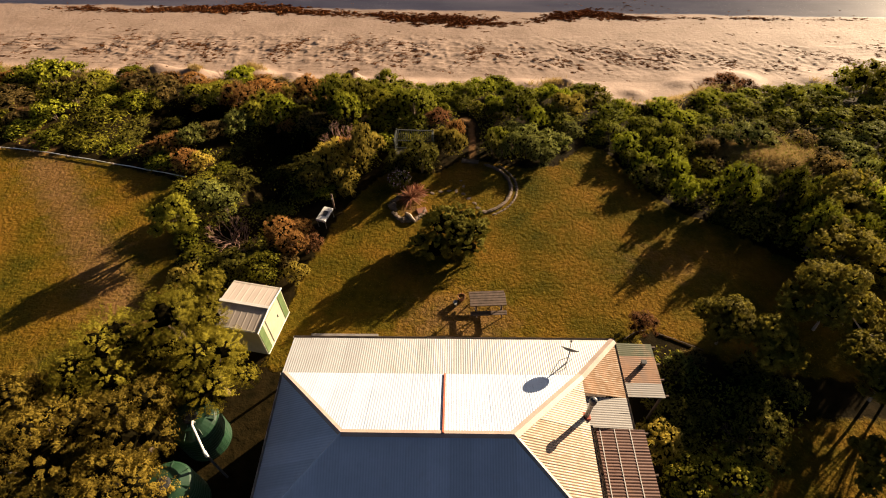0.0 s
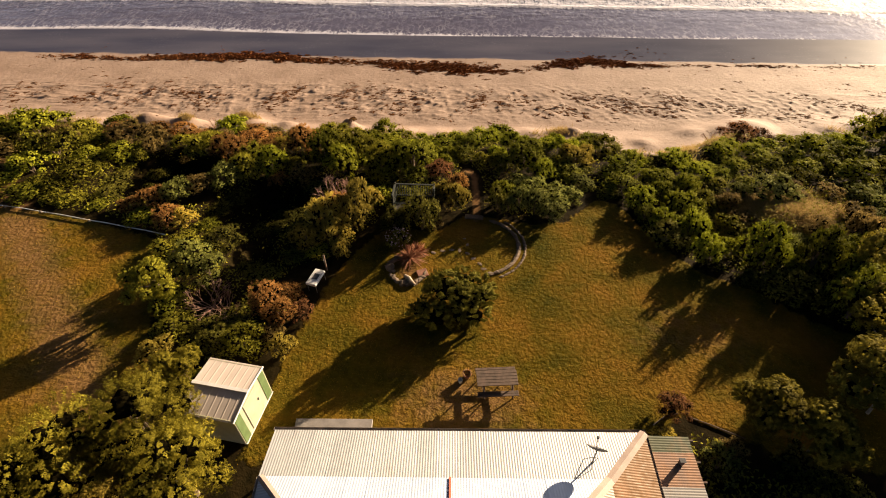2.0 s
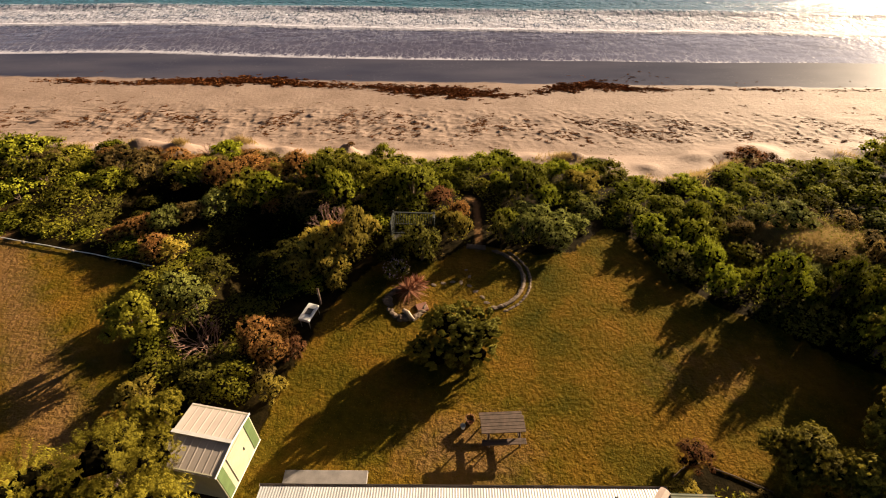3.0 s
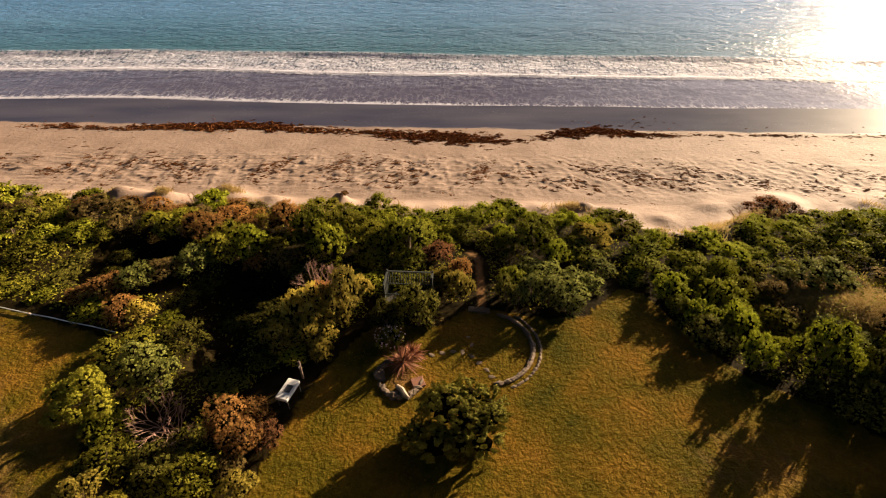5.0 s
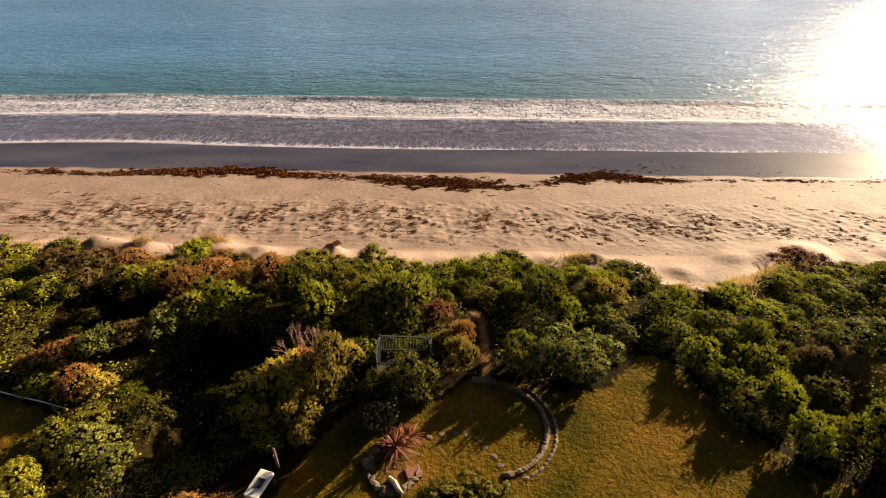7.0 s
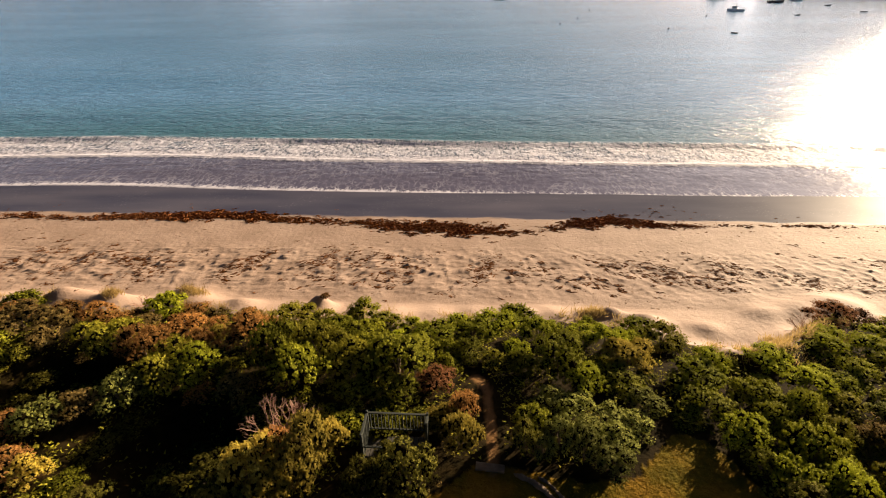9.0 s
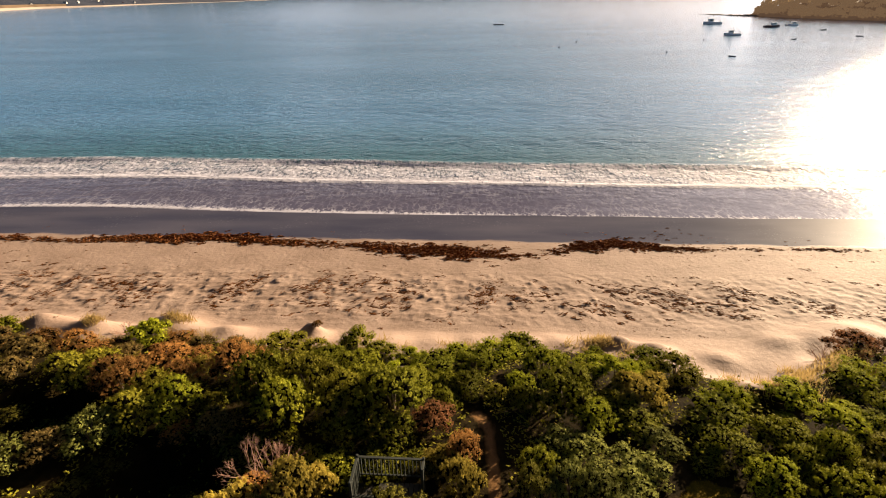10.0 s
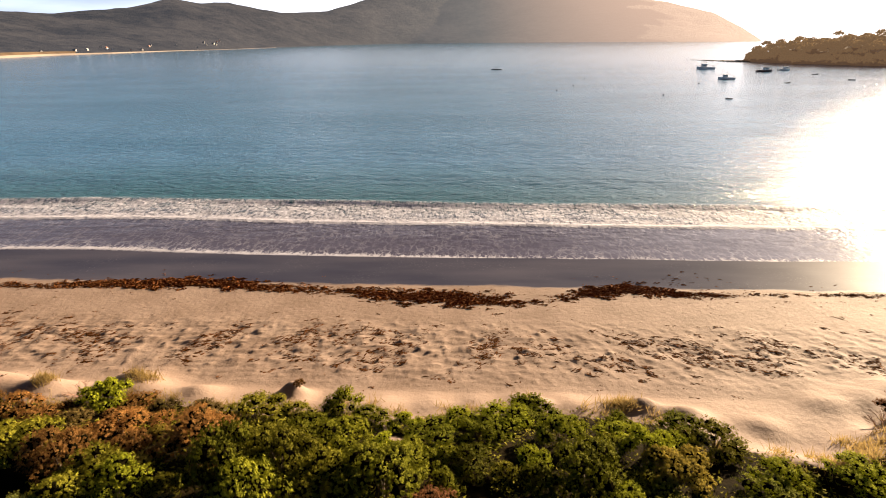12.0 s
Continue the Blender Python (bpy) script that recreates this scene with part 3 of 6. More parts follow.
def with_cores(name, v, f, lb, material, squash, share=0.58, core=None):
    """Leaves round near-black cores that stand for shade in the clumps, as one crown."""
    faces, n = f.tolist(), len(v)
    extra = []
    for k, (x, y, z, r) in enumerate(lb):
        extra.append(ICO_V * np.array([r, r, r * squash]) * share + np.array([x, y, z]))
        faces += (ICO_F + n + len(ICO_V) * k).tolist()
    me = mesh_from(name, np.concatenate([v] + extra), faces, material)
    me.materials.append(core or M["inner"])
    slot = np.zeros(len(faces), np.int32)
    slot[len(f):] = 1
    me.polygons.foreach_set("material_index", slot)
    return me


def crown_mesh(name, seed, material, radius, tall, count, number, length, width, lobe=0.42, droop=0.0, squash=0.8, ragged=0.16):
    rng = np.random.RandomState(seed)
    lb = lobes_of(rng, radius, tall, count, lobe)
    pick = rng.choice(len(lb), number * 2, p=lb[:, 3] ** 2 / np.sum(lb[:, 3] ** 2))
    d = rng.normal(0, 1, (number * 2, 3))
    d[:, 2] = np.abs(d[:, 2]) * rng.choice([1, 1, 1, -0.7], number * 2)
    d /= np.linalg.norm(d, axis=1)[:, None]
    # leaves gather in tufts
    tufts = rng.normal(0, 1, (count, 40, 3))
    tufts[:, :, 2] = np.abs(tufts[:, :, 2]) * rng.choice([1, 1, 1, -0.6], (count, 40))
    tufts /= np.linalg.norm(tufts, axis=2)[:, :, None]
    near = np.argmax(np.einsum("nj,nkj->nk", d, tufts[pick]), 1)
    d = d * 0.45 + tufts[pick, near] * 0.75
    d /= np.linalg.norm(d, axis=1)[:, None]
    # bumpy clumps: the surface swells round a few tufts in each
    swell = 1 + ragged * wave_noise(d[:, 0] * 3 + pick * 7.1, d[:, 1] * 3 + d[:, 2] * 4, seed + 3, 3, 1.6)
    c = lb[pick, :3] + d * (lb[pick, 3] * swell * rng.uniform(0.78, 1.22, number * 2))[:, None] * np.array([1, 1, squash])
    keep = np.ones(len(c), bool)
    for k in range(len(lb)):
        q = (c - lb[k, :3]) / np.array([1, 1, squash])
        keep &= (np.linalg.norm(q, axis=1) > lb[k, 3] * 0.80) | (pick == k)
    keep &= c[:, 2] > 0.02
    c, d = c[keep][:number], d[keep][:number]
    v, f = leaves(rng, c, d, length * 0.74, width * 0.95, droop, 0.38, 1.0)
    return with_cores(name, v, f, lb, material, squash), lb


def stem_mesh(name, lb, material, base=0.05, sides=5, limit=7):
    bm = bmesh.new()
    for k, (x, y, z, r) in enumerate(lb[:limit]):
        tube([(x * 0.04, y * 0.04, -0.12), (x * 0.35, y * 0.35, z * 0.45), (x * 0.95, y * 0.95, z)], [base, base * 0.7, base * 0.25], sides, bm)
    me = bpy.data.meshes.new(name)
    bm.to_mesh(me)
    bm.free()
    me.materials.append(material)
    return me


def make_plant(name, crown, stems, label, category, group, m):
    ob = thing(name, m, label, category, group)
    piece("trunk", stems, ob)
    piece("crown", crown, ob)
    return ob


SHRUB_KINDS = {
    # name: material, bark, label, leaf length, leaf width, ragged
    "green": ("coastal_shrub", "dense green rounded coastal shrub on the dune", 0.125, 0.066, 0.28),
    "bright": ("coastal_shrub", "bright fresh green coastal shrub at the dune edge", 0.13, 0.068, 0.28),
    "olive": ("coastal_shrub", "olive green wind-clipped coastal shrub on the dune", 0.12, 0.060, 0.30),
    "grey": ("coastal_shrub", "pale grey-green low saltbush with clumpy leaves", 0.115, 0.070, 0.32),
    "brown": ("dry_shrub", "dry brown shrub with sparse leaves", 0.15, 0.055, 0.24),
    "rust": ("dry_shrub", "rust-red dry shrub beside the sandy track", 0.15, 0.05, 0.24),
    "bush_dark": ("dark_shrub", "dense dark green shrub, leaves darkened for deep shade", 0.12, 0.06, 0.28),
    "orange": ("dry_shrub", "dry orange-brown shrub with fine leaves", 0.14, 0.05, 0.26),
    "yellow": ("tea_tree", "yellow-green feathery tea tree among darker shrubs", 0.18, 0.06, 0.24),
}
SHRUBS = {}
for kk, (kind_key, (nm, lab, ll, lw, rag)) in enumerate(SHRUB_KINDS.items()):
    for v in range(3):
        crown, lb = crown_mesh(nm + "_crown", 100 + 10 * kk + v, M[kind_key], 1.15, (1.35, 1.6, 1.2)[v], (22, 28, 34)[v], 4900, ll * 0.82, lw * 0.86, (0.28, 0.25, 0.22)[v], 0.0, 0.85, rag)
        plain_crown, lb2 = crown_mesh(nm + "_crown", 100 + 10 * kk + v, M[kind_key], 1.15, (1.35, 1.6, 1.2)[v], (20, 24, 28)[v], 1750, ll * 1.25, lw * 1.4, (0.30, 0.27, 0.24)[v], 0.0, 0.85, rag)
        SHRUBS[kind_key, v + 3] = (nm, plain_crown, stem_mesh(nm + "_stems", lb2, M["bark"], 0.035, 4, 6), lab)
        SHRUBS[kind_key, v] = (nm, crown, stem_mesh(nm + "_stems", lb, M["bark"], 0.035, 4, 6), lab)
        fine_crown, lb3 = crown_mesh(nm + "_crown", 500 + 10 * kk + v, M[kind_key], 1.15, (1.35, 1.6, 1.2)[v], (26, 32, 38)[v], 9000, ll * 0.62, lw * 0.70, (0.26, 0.23, 0.20)[v], 0.0, 0.85, rag)
        SHRUBS[kind_key, v + 6] = (nm, fine_crown, stem_mesh(nm + "_stems", lb3, M["bark"], 0.035, 4, 6), lab)


def shrub(kind_key, v, x, y, size, tall=1.0, turn=0.0, sink=0.0):
    nm, crown, stems, lab = SHRUBS[kind_key, v + (3 if abs(x) > 22 else 6 if y > 30.5 and abs(x) < 16 else 0)]
    m = pose(x, y, float(height(x, y)) - sink, 0, 0, turn) @ Matrix.Diagonal((size * (0.88 + 0.24 * ((x * 3.7) % 1)), size * (0.88 + 0.24 * ((y * 5.3) % 1)), size * tall, 1))
    return make_plant(nm, crown, stems, lab, "shrub", kind_key + " shrubs", m)


DECK = (-3.6, -0.7, 23.9, 26.4)
THICKETS = [
    # between the two lawns
    [(-17.4, 23.5), (-15.8, 21.6), (-15.2, 18.8), (-14.2, 16.4), (-12.0, 14.9), (-9.0, 14.6), (-8.6, 15.5), (-8.2, 17.5), (-7.9, 19.6), (-6.7, 21.2), (-5.4, 23.2), (-4.3, 24.6), (-4.3, 27), (-17.4, 27)],
    # the dune strip
    [(-46, 27.9), (-30.3, 27.0), (-21.8, 25.2), (-17.4, 24.0), (-17.4, 27.0), (-4.3, 26.6), (-0.4, 26.6), (0.2, 25.4), (0.9, 25.2), (2.3, 25.6), (3.2, 25.1), (4.9, 24.9), (6.6, 25.2), (7.8, 26.7), (9.2, 27.6), (10.6, 26.6), (11.5, 24.3), (12.5, 22.3), (13.6, 20.8), (15.7, 19.6), (17.4, 18.0), (19.2, 16.8), (24, 15), (46, 15), (46, 41), (-46, 43)],
    # beside the house
    [(8.8, 3.2), (8.6, 6.2), (9.0, 7.8), (9.0, 10.6), (9.8, 11.4), (11.2, 10.9), (12.8, 9.6), (15.2, 9.0), (15.5, 8.4), (11.0, 7.6), (10.2, 5.0), (10.0, 3.0)],
    # scrub under the gums, dark-leaved to carry the shade there
    [(10.7, 11.3), (13.2, 10.4), (15.6, 9.6), (15.1, 7.3), (13.4, 6.4), (11.8, 5.6), (9.2, 6.8)],
]
SPECIAL = [
    # kind, variant, x, y, size, tallness
    ("yellow", 0, -7.3, 24.2, 1.0, 1.6), ("yellow", 1, -5.6, 24.7, 1.0, 1.8), ("yellow", 2, -6.5, 23.0, 0.85, 1.5), ("yellow", 1, -8.2, 22.6, 0.8, 1.2), ("yellow", 0, -4.9, 25.7, 0.65, 2.0), ("yellow", 2, -6.1, 21.9, 0.55, 1.3), ("orange", 0, -6.9, 25.4, 0.7, 1.5),
    ("rust", 0, -0.8, 29.5, 0.85, 0.9), ("orange", 1, 0.35, 27.2, 0.6, 1.9), ("yellow", 0, 0.3, 25.9, 0.7, 2.1), ("yellow", 2, -0.4, 27.0, 0.75, 1.3), ("orange", 2, 0.45, 28.4, 0.5, 1.3),
    # some of the western oranges also stand for a warm flare glow
    ("orange", 0, -16.9, 24.6, 0.85, 0.85), ("yellow", 1, -15.9, 24.4, 0.7, 0.9), ("orange", 2, -16.1, 33.4, 0.9, 0.8), ("orange", 1, -14.6, 34.3, 0.9, 0.8), ("brown", 0, -17.2, 34.8, 0.8, 0.8),
    ("orange", 0, -18.6, 26.4, 0.8, 0.9), ("grey", 1, -17.2, 26.9, 0.9, 0.9), ("brown", 0, -16.2, 27.7, 0.85, 1.0), ("grey", 2, -14.9, 28.6, 1.0, 1.0), ("olive", 0, -13.5, 29.6, 1.05, 1.0), ("bright", 1, -12.2, 30.3, 1.0, 1.0), ("orange", 2, -19.9, 25.8, 0.7, 0.8),
    ("green", 1, -8.6, 31.2, 1.3, 1.35), ("olive", 2, -6.6, 31.6, 1.3, 1.5), ("green", 0, -7.2, 29.8, 1.1, 1.5), ("olive", 0, -4.9, 30.8, 1.1, 1.1), ("green", 2, -4.4, 28.6, 0.8, 1.0), ("orange", 1, -15.6, 32.0, 1.1, 1.1), ("olive", 2, -17.6, 32.9, 1.2, 1.2),
    ("orange", 1, -21.0, 36.6, 0.9, 0.8), ("orange", 0, -23.2, 37.0, 0.9, 0.8), ("orange", 2, -19.4, 35.8, 0.8, 0.75), ("orange", 0, -25.6, 36.2, 1.0, 0.8), ("brown", 1, -22.2, 34.8, 0.9, 0.8),
    ("rust", 1, 22.6, 37.0, 1.0, 0.6), ("rust", 2, 21.2, 36.4, 0.8, 0.6), ("rust", 0, 24.3, 37.2, 0.9, 0.55),
    ("grey", 0, 5.9, 24.9, 0.7, 1.1), ("grey", 1, 5.0, 25.5, 0.65, 1.5), ("grey", 2, 4.1, 26.0, 0.7, 1.7), ("grey", 1, 6.5, 26.0, 0.7, 0.7), ("grey", 0, 5.5, 26.7, 0.6, 0.8), ("grey", 2, 7.4, 27.0, 0.8, 0.65), ("grey", 0, 6.4, 27.4, 0.7, 0.65), ("grey", 1, 5.2, 27.9, 0.75, 0.7), ("grey", 2, 3.4, 25.6, 0.5, 1.6), ("grey", 1, 8.4, 28.3, 0.7, 0.6), ("green", 2, 3.1, 26.7, 0.7, 1.7), ("bush_dark", 1, 2.7, 25.8, 0.5, 1.9), ("grey", 0, 4.3, 28.3, 0.7, 0.7),
    ("bright", 0, 11.2, 29.9, 1.1, 0.7), ("bright", 1, 12.2, 31.0, 1.0, 0.8), ("bright", 2, 4.6, 34.0, 1.1, 0.85), ("bright", 0, 2.4, 35.6, 1.0, 0.8), ("bright", 1, 11.5, 26.3, 0.85, 1.0), ("bright", 2, 14.0, 21.7, 0.95, 1.5), ("bright", 0, 13.9, 24.0, 1.0, 1.5), ("green", 0, 10.7, 28.1, 0.9, 0.75),
    ("olive", 1, 16.2, 24.2, 0.8, 1.0), ("bright", 2, 12.4, 24.5, 0.8, 1.5), ("green", 1, 11.5, 25.0, 0.6, 1.1), ("green", 0, -5.3, 36.6, 0.75, 1.35), ("orange", 1, -8.1, 39.1, 0.32, 0.7), ("bright", 2, -17.5, 37.6, 1.3, 0.9), ("yellow", 0, 8.6, 31.5, 1.0, 1.0),
    ("orange", 0, -9.3, 18.2, 0.85, 1.1), ("orange", 1, -8.3, 17.2, 0.8, 1.1), ("rust", 2, -7.5, 17.5, 0.6, 1.1), ("orange", 2, -8.2, 18.6, 0.62, 1.1), ("yellow", 1, -7.9, 15.3, 0.6, 1.1), ("brown", 0, -8.6, 16.3, 0.6, 1.0),
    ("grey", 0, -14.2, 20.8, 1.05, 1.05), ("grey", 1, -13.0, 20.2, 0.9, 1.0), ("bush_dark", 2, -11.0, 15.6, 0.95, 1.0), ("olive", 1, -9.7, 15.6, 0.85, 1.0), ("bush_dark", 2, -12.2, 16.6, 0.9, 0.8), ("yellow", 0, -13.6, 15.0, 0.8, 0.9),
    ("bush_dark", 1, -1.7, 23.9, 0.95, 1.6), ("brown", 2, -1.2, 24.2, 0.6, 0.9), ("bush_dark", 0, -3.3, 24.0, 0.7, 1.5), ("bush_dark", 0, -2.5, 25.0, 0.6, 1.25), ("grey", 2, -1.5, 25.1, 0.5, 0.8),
    ("rust", 1, 9.4, 12.4, 0.62, 0.95), ("yellow", 2, 8.5, 6.6, 0.8, 1.7), ("olive", 1, 9.3, 5.0, 1.0, 1.2), ("grey", 2, 10.4, 10.0, 0.8, 1.0), ("yellow", 0, 8.6, 11.0, 0.5, 1.1), ("brown", 1, 11.2, 10.6, 0.5, 1.0), ("olive", 0, 11.2, 4.9, 1.0, 1.1),
]
rng = np.random.RandomState(42)
spots = [(s[2], s[3], s[4]) for s in SPECIAL]
for s in SPECIAL:
    shrub(s[0], s[1], s[2], s[3], s[4], s[5], float(rng.uniform(0, 360)))


def pick_kind(x, y):
    # the shade beside the house goes into dark leaves
    if x > 8 and y < 12:
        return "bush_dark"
    q = float(wave_noise(np.array(x), np.array(y), 31, 3, 0.28)) + rng.normal(0, 0.25)
    e = float(edge_at(x)) - y
    if x > 17 and 22 < y < 28:
        return "brown" if q > 0.4 else ("grey" if q > -0.2 else "olive")
    # browner scrub to the west, its orange partly painted-in flare glow
    if x < -22 and q > -0.3:
        return "orange" if q > 0.45 else ("brown" if q > 0.25 else ("olive" if q > 0.0 else "green"))
    if x < -7 and y > 28 and q > -0.45:
        return "orange" if q > 0.0 else ("brown" if q > -0.12 else ("yellow" if q > -0.22 else "olive"))
    if e < 4 and x > -3:
        return "olive" if q > 0.45 else ("bright" if q > -0.35 else ("green" if q > -0.7 else "grey"))
    # hollows and shaded edges are darkened by leaf colour as well
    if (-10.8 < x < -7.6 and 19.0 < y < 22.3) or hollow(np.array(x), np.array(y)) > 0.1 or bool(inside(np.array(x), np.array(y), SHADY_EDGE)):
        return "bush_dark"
    if q > 0.75:
        return "brown"
    if q > 0.35:
        return "olive"
    if q > -0.45:
        return "green"
    return "bright" if x > 2 else "olive"


def low_growth(x, y):
    """How tall the scrub grows here, against the rest."""
    if x > 8 and y < 12:
        return 0.55
    if (-10.8 < x < -7.6 and 19.0 < y < 22.3) or float(hollow(np.array(x), np.array(y))) > 0.1:
        return 0.4
    if bool(inside(np.array(x), np.array(y), SHADY_EDGE)):
        return 0.9
    if x < -12 and y < 28.5:
        return 0.52
    if x < -22:
        return 0.75
    if -16 < x < 0 and 24 < y < 29:
        return 0.7
    if y > float(edge_at(x)) - 3.5:
        return 0.72
    if x > 15.5 and y < 21.5:
        return 1.9
    if x > 11 and y < 23.5:
        return 1.45
    if x > 16 and 23.5 <= y < 33:
        return 0.8
    if 6.5 < x < 13 and 26 < y < 31:
        return 0.6
    return 1.0


tries, size_cap = 0, 1.2
while len(spots) < 450 and tries < 9000:
    tries += 1
    x, y = rng.uniform(-44, 44), rng.uniform(3, 42)
    if not any(bool(inside(np.array(x), np.array(y), p)) for p in THICKETS) or y > edge_at(x) - 0.5:
        continue
    if path_distance(np.array(x), np.array(y)) < (0.75 if y < 31 else 0.5) or (DECK[0] < x < DECK[1] and DECK[2] < y < DECK[3]):
        continue
    if hollow(np.array(x), np.array(y)) > 0.3 and rng.uniform() < 0.6:
        continue
    if min(math.hypot(x + 7.05 - 0.75 * q, y - 19.5 - 0.66 * q) for q in (0, 1.2, 2.4, 3.6)) < 1.0 + 0.4 * size_cap:
        continue
    if min(math.hypot(x + 7.4, y - 26.6), math.hypot(x + 12.2, y - 18.3)) < 1.5 or (17.4 < x < 23 and 23.4 < y < 26.8):
        continue
    size = float(rng.choice([0.6, 0.8, 1.0, 1.2, 1.45], p=[0.15, 0.25, 0.3, 0.2, 0.1]))
    if abs(x) > 26:
        size *= 1.15
    if y < 30.5 and path_distance(np.array(x), np.array(y)) < 0.55 + 1.0 * size:
        continue
    if any((x - a) ** 2 + (y - b) ** 2 < (0.78 * (size + c)) ** 2 for a, b, c in spots):
        continue
    spots.append((x, y, size))
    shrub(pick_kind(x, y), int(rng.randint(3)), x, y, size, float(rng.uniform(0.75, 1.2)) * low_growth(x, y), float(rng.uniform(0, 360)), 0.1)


# low undergrowth between the shrubs
ug = np.stack([rng.uniform(-34, 34, 150000), rng.uniform(3, 41, 150000)], 1)
mask = (inside(ug[:, 0], ug[:, 1], THICKETS[0]) | inside(ug[:, 0], ug[:, 1], THICKETS[1]) | inside(ug[:, 0], ug[:, 1], THICKETS[2]) | inside(ug[:, 0], ug[:, 1], THICKETS[3]))
mask &= (ug[:, 1] < edge_at(ug[:, 0]) - 0.3) & (path_distance(ug[:, 0], ug[:, 1]) > 0.5) & (wave_noise(ug[:, 0], ug[:, 1], 91, 3, 1.1) > -0.35)
mask &= ~((hollow(ug[:, 0], ug[:, 1]) > 0.2) & (rng.uniform(0, 1, len(ug)) < 0.8))
ug = ug[mask][:38000]
low = 0.05 + 0.45 * rng.uniform(0, 1, len(ug)) ** 2 * (1 + 0.5 * wave_noise(ug[:, 0], ug[:, 1], 92, 2, 1.5))
uc = np.stack([ug[:, 0], ug[:, 1], height(ug[:, 0], ug[:, 1]) + np.maximum(low, 0.03)], 1)
v, f = leaves(rng, uc, np.tile([0.0, 0.0, 1.0], (len(uc), 1)), 0.15, 0.09)
tagged(new("undergrowth", mesh_from("undergrowth", v, f, M["olive"])), "low leafy undergrowth between the dune shrubs", "undergrowth", kind="stuff")

# round clipped bush on the lawn
crown, lb = crown_mesh("round_bush_crown", 301, M["bush_dark"], 1.85, 1.45, 26, 32000, 0.12, 0.06, 0.31, 0.0, 0.85, 0.32)
make_plant("round_bush", crown, stem_mesh("round_bush_stems", lb, M["bark"], 0.06, 5, 8), "large round olive-green bush on the lawn beside the stone edging", "bush", "", pose(0.2, 17.95, 0) @ Matrix.Diagonal((1.08, 0.8, 1.22, 1)))
# flowering bush and dark little bush by the garden ring
crown, lb = crown_mesh("flower_bush_crown", 302, M["bush_dark"], 0.62, 0.95, 8, 3500, 0.09, 0.05, 0.42)
fb = make_plant("flowering_bush", crown, stem_mesh("flower_bush_stems", lb, M["bark"], 0.03, 5, 5), "small round bush with dry pinkish flower heads", "bush", "", pose(-3.0, 22.7, 0))
rf = np.random.RandomState(9)
d = rf.normal(0, 1, (120, 3))
d[:, 2] = np.abs(d[:, 2])
d /= np.linalg.norm(d, axis=1)[:, None]
d = d[d[:, 1] < 0.35]
v, f = leaves(rf, d * np.array([0.74, 0.74, 0.55]) + np.array([0, 0, 0.5]), d, 0.11, 0.09)
pink = plain("dry_pink_flower", (0.50, 0.35, 0.33), 0.8)
for k in range(len(f)):
    piece("bloom", mesh_from("flower_head", v[3 * k:3 * k + 3], [(0, 1, 2)], pink), fb, "dry pink flower head" if k == 0 else "")


# ---- trees ----
def tree(name, m, seed, material, bark, radius, tall, crown_low, count, number, length, width, label, lobe=0.33, droop=0.0, trunk=0.14, lean=(0, 0)):
    ob = thing(name, m, label, "tree")
    r2 = np.random.RandomState(seed)
    lb = lobes_of(r2, radius, tall - crown_low, count, lobe)
    lb[:, 2] += crown_low * 0.75
    lb[:, 0] += lean[0]
    lb[:, 1] += lean[1]
    pick = r2.choice(len(lb), number * 2, p=lb[:, 3] ** 2 / np.sum(lb[:, 3] ** 2))
    d = r2.normal(0, 1, (number * 2, 3))
    d /= np.linalg.norm(d, axis=1)[:, None]
    tufts = r2.normal(0, 1, (count, 80, 3))
    tufts /= np.linalg.norm(tufts, axis=2)[:, :, None]
    near = np.argmax(np.einsum("nj,nkj->nk", d, tufts[pick]), 1)
    d = d * 0.5 + tufts[pick, near] * 0.75
    d /= np.linalg.norm(d, axis=1)[:, None]
    swell = 1 + 0.2 * wave_noise(d[:, 0] * 3 + pick * 5.3, d[:, 1] * 3 + d[:, 2] * 4, seed + 5, 3, 1.7)
    c = lb[pick, :3] + d * (lb[pick, 3] * swell * r2.uniform(0.72, 1.25, number * 2))[:, None] * np.array([1, 1, 0.8])
    keep = np.ones(len(c), bool)
    for k in range(len(lb)):
        q = (c - lb[k, :3]) / np.array([1, 1, 0.8])
        keep &= (np.linalg.norm(q, axis=1) > lb[k, 3] * 0.78) | (pick == k)
    keep &= c[:, 2] > 0.15
    c, d = c[keep][:number], d[keep][:number]
    v, f = leaves(r2, c, d, length, width * 1.1, droop, 0.42)
    bm = bmesh.new()
    fork = (lean[0] * 0.4, lean[1] * 0.4, crown_low * 0.7)
    tube([(0, 0, -0.2), (lean[0] * 0.15, lean[1] * 0.15, crown_low * 0.35), fork], [trunk * 1.25, trunk, trunk * 0.85], 8, bm)
    piece_me = bpy.data.meshes.new("trunk")
    bm.to_mesh(piece_me)
    bm.free()
    piece_me.materials.append(bark)
    piece("trunk", piece_me, ob)
    for k, (x, y, z, r) in enumerate(lb[:10]):
        mid = ((fork[0] + x) * 0.5 + r2.uniform(-0.15, 0.15), (fork[1] + y) * 0.5 + r2.uniform(-0.15, 0.15), fork[2] + (z - fork[2]) * 0.55)
        part("limb", tube([fork, mid, (x, y, z)], [trunk * 0.6, trunk * 0.38, trunk * 0.12], 6), bark, ob)
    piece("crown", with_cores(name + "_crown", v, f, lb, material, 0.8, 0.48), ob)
    return ob


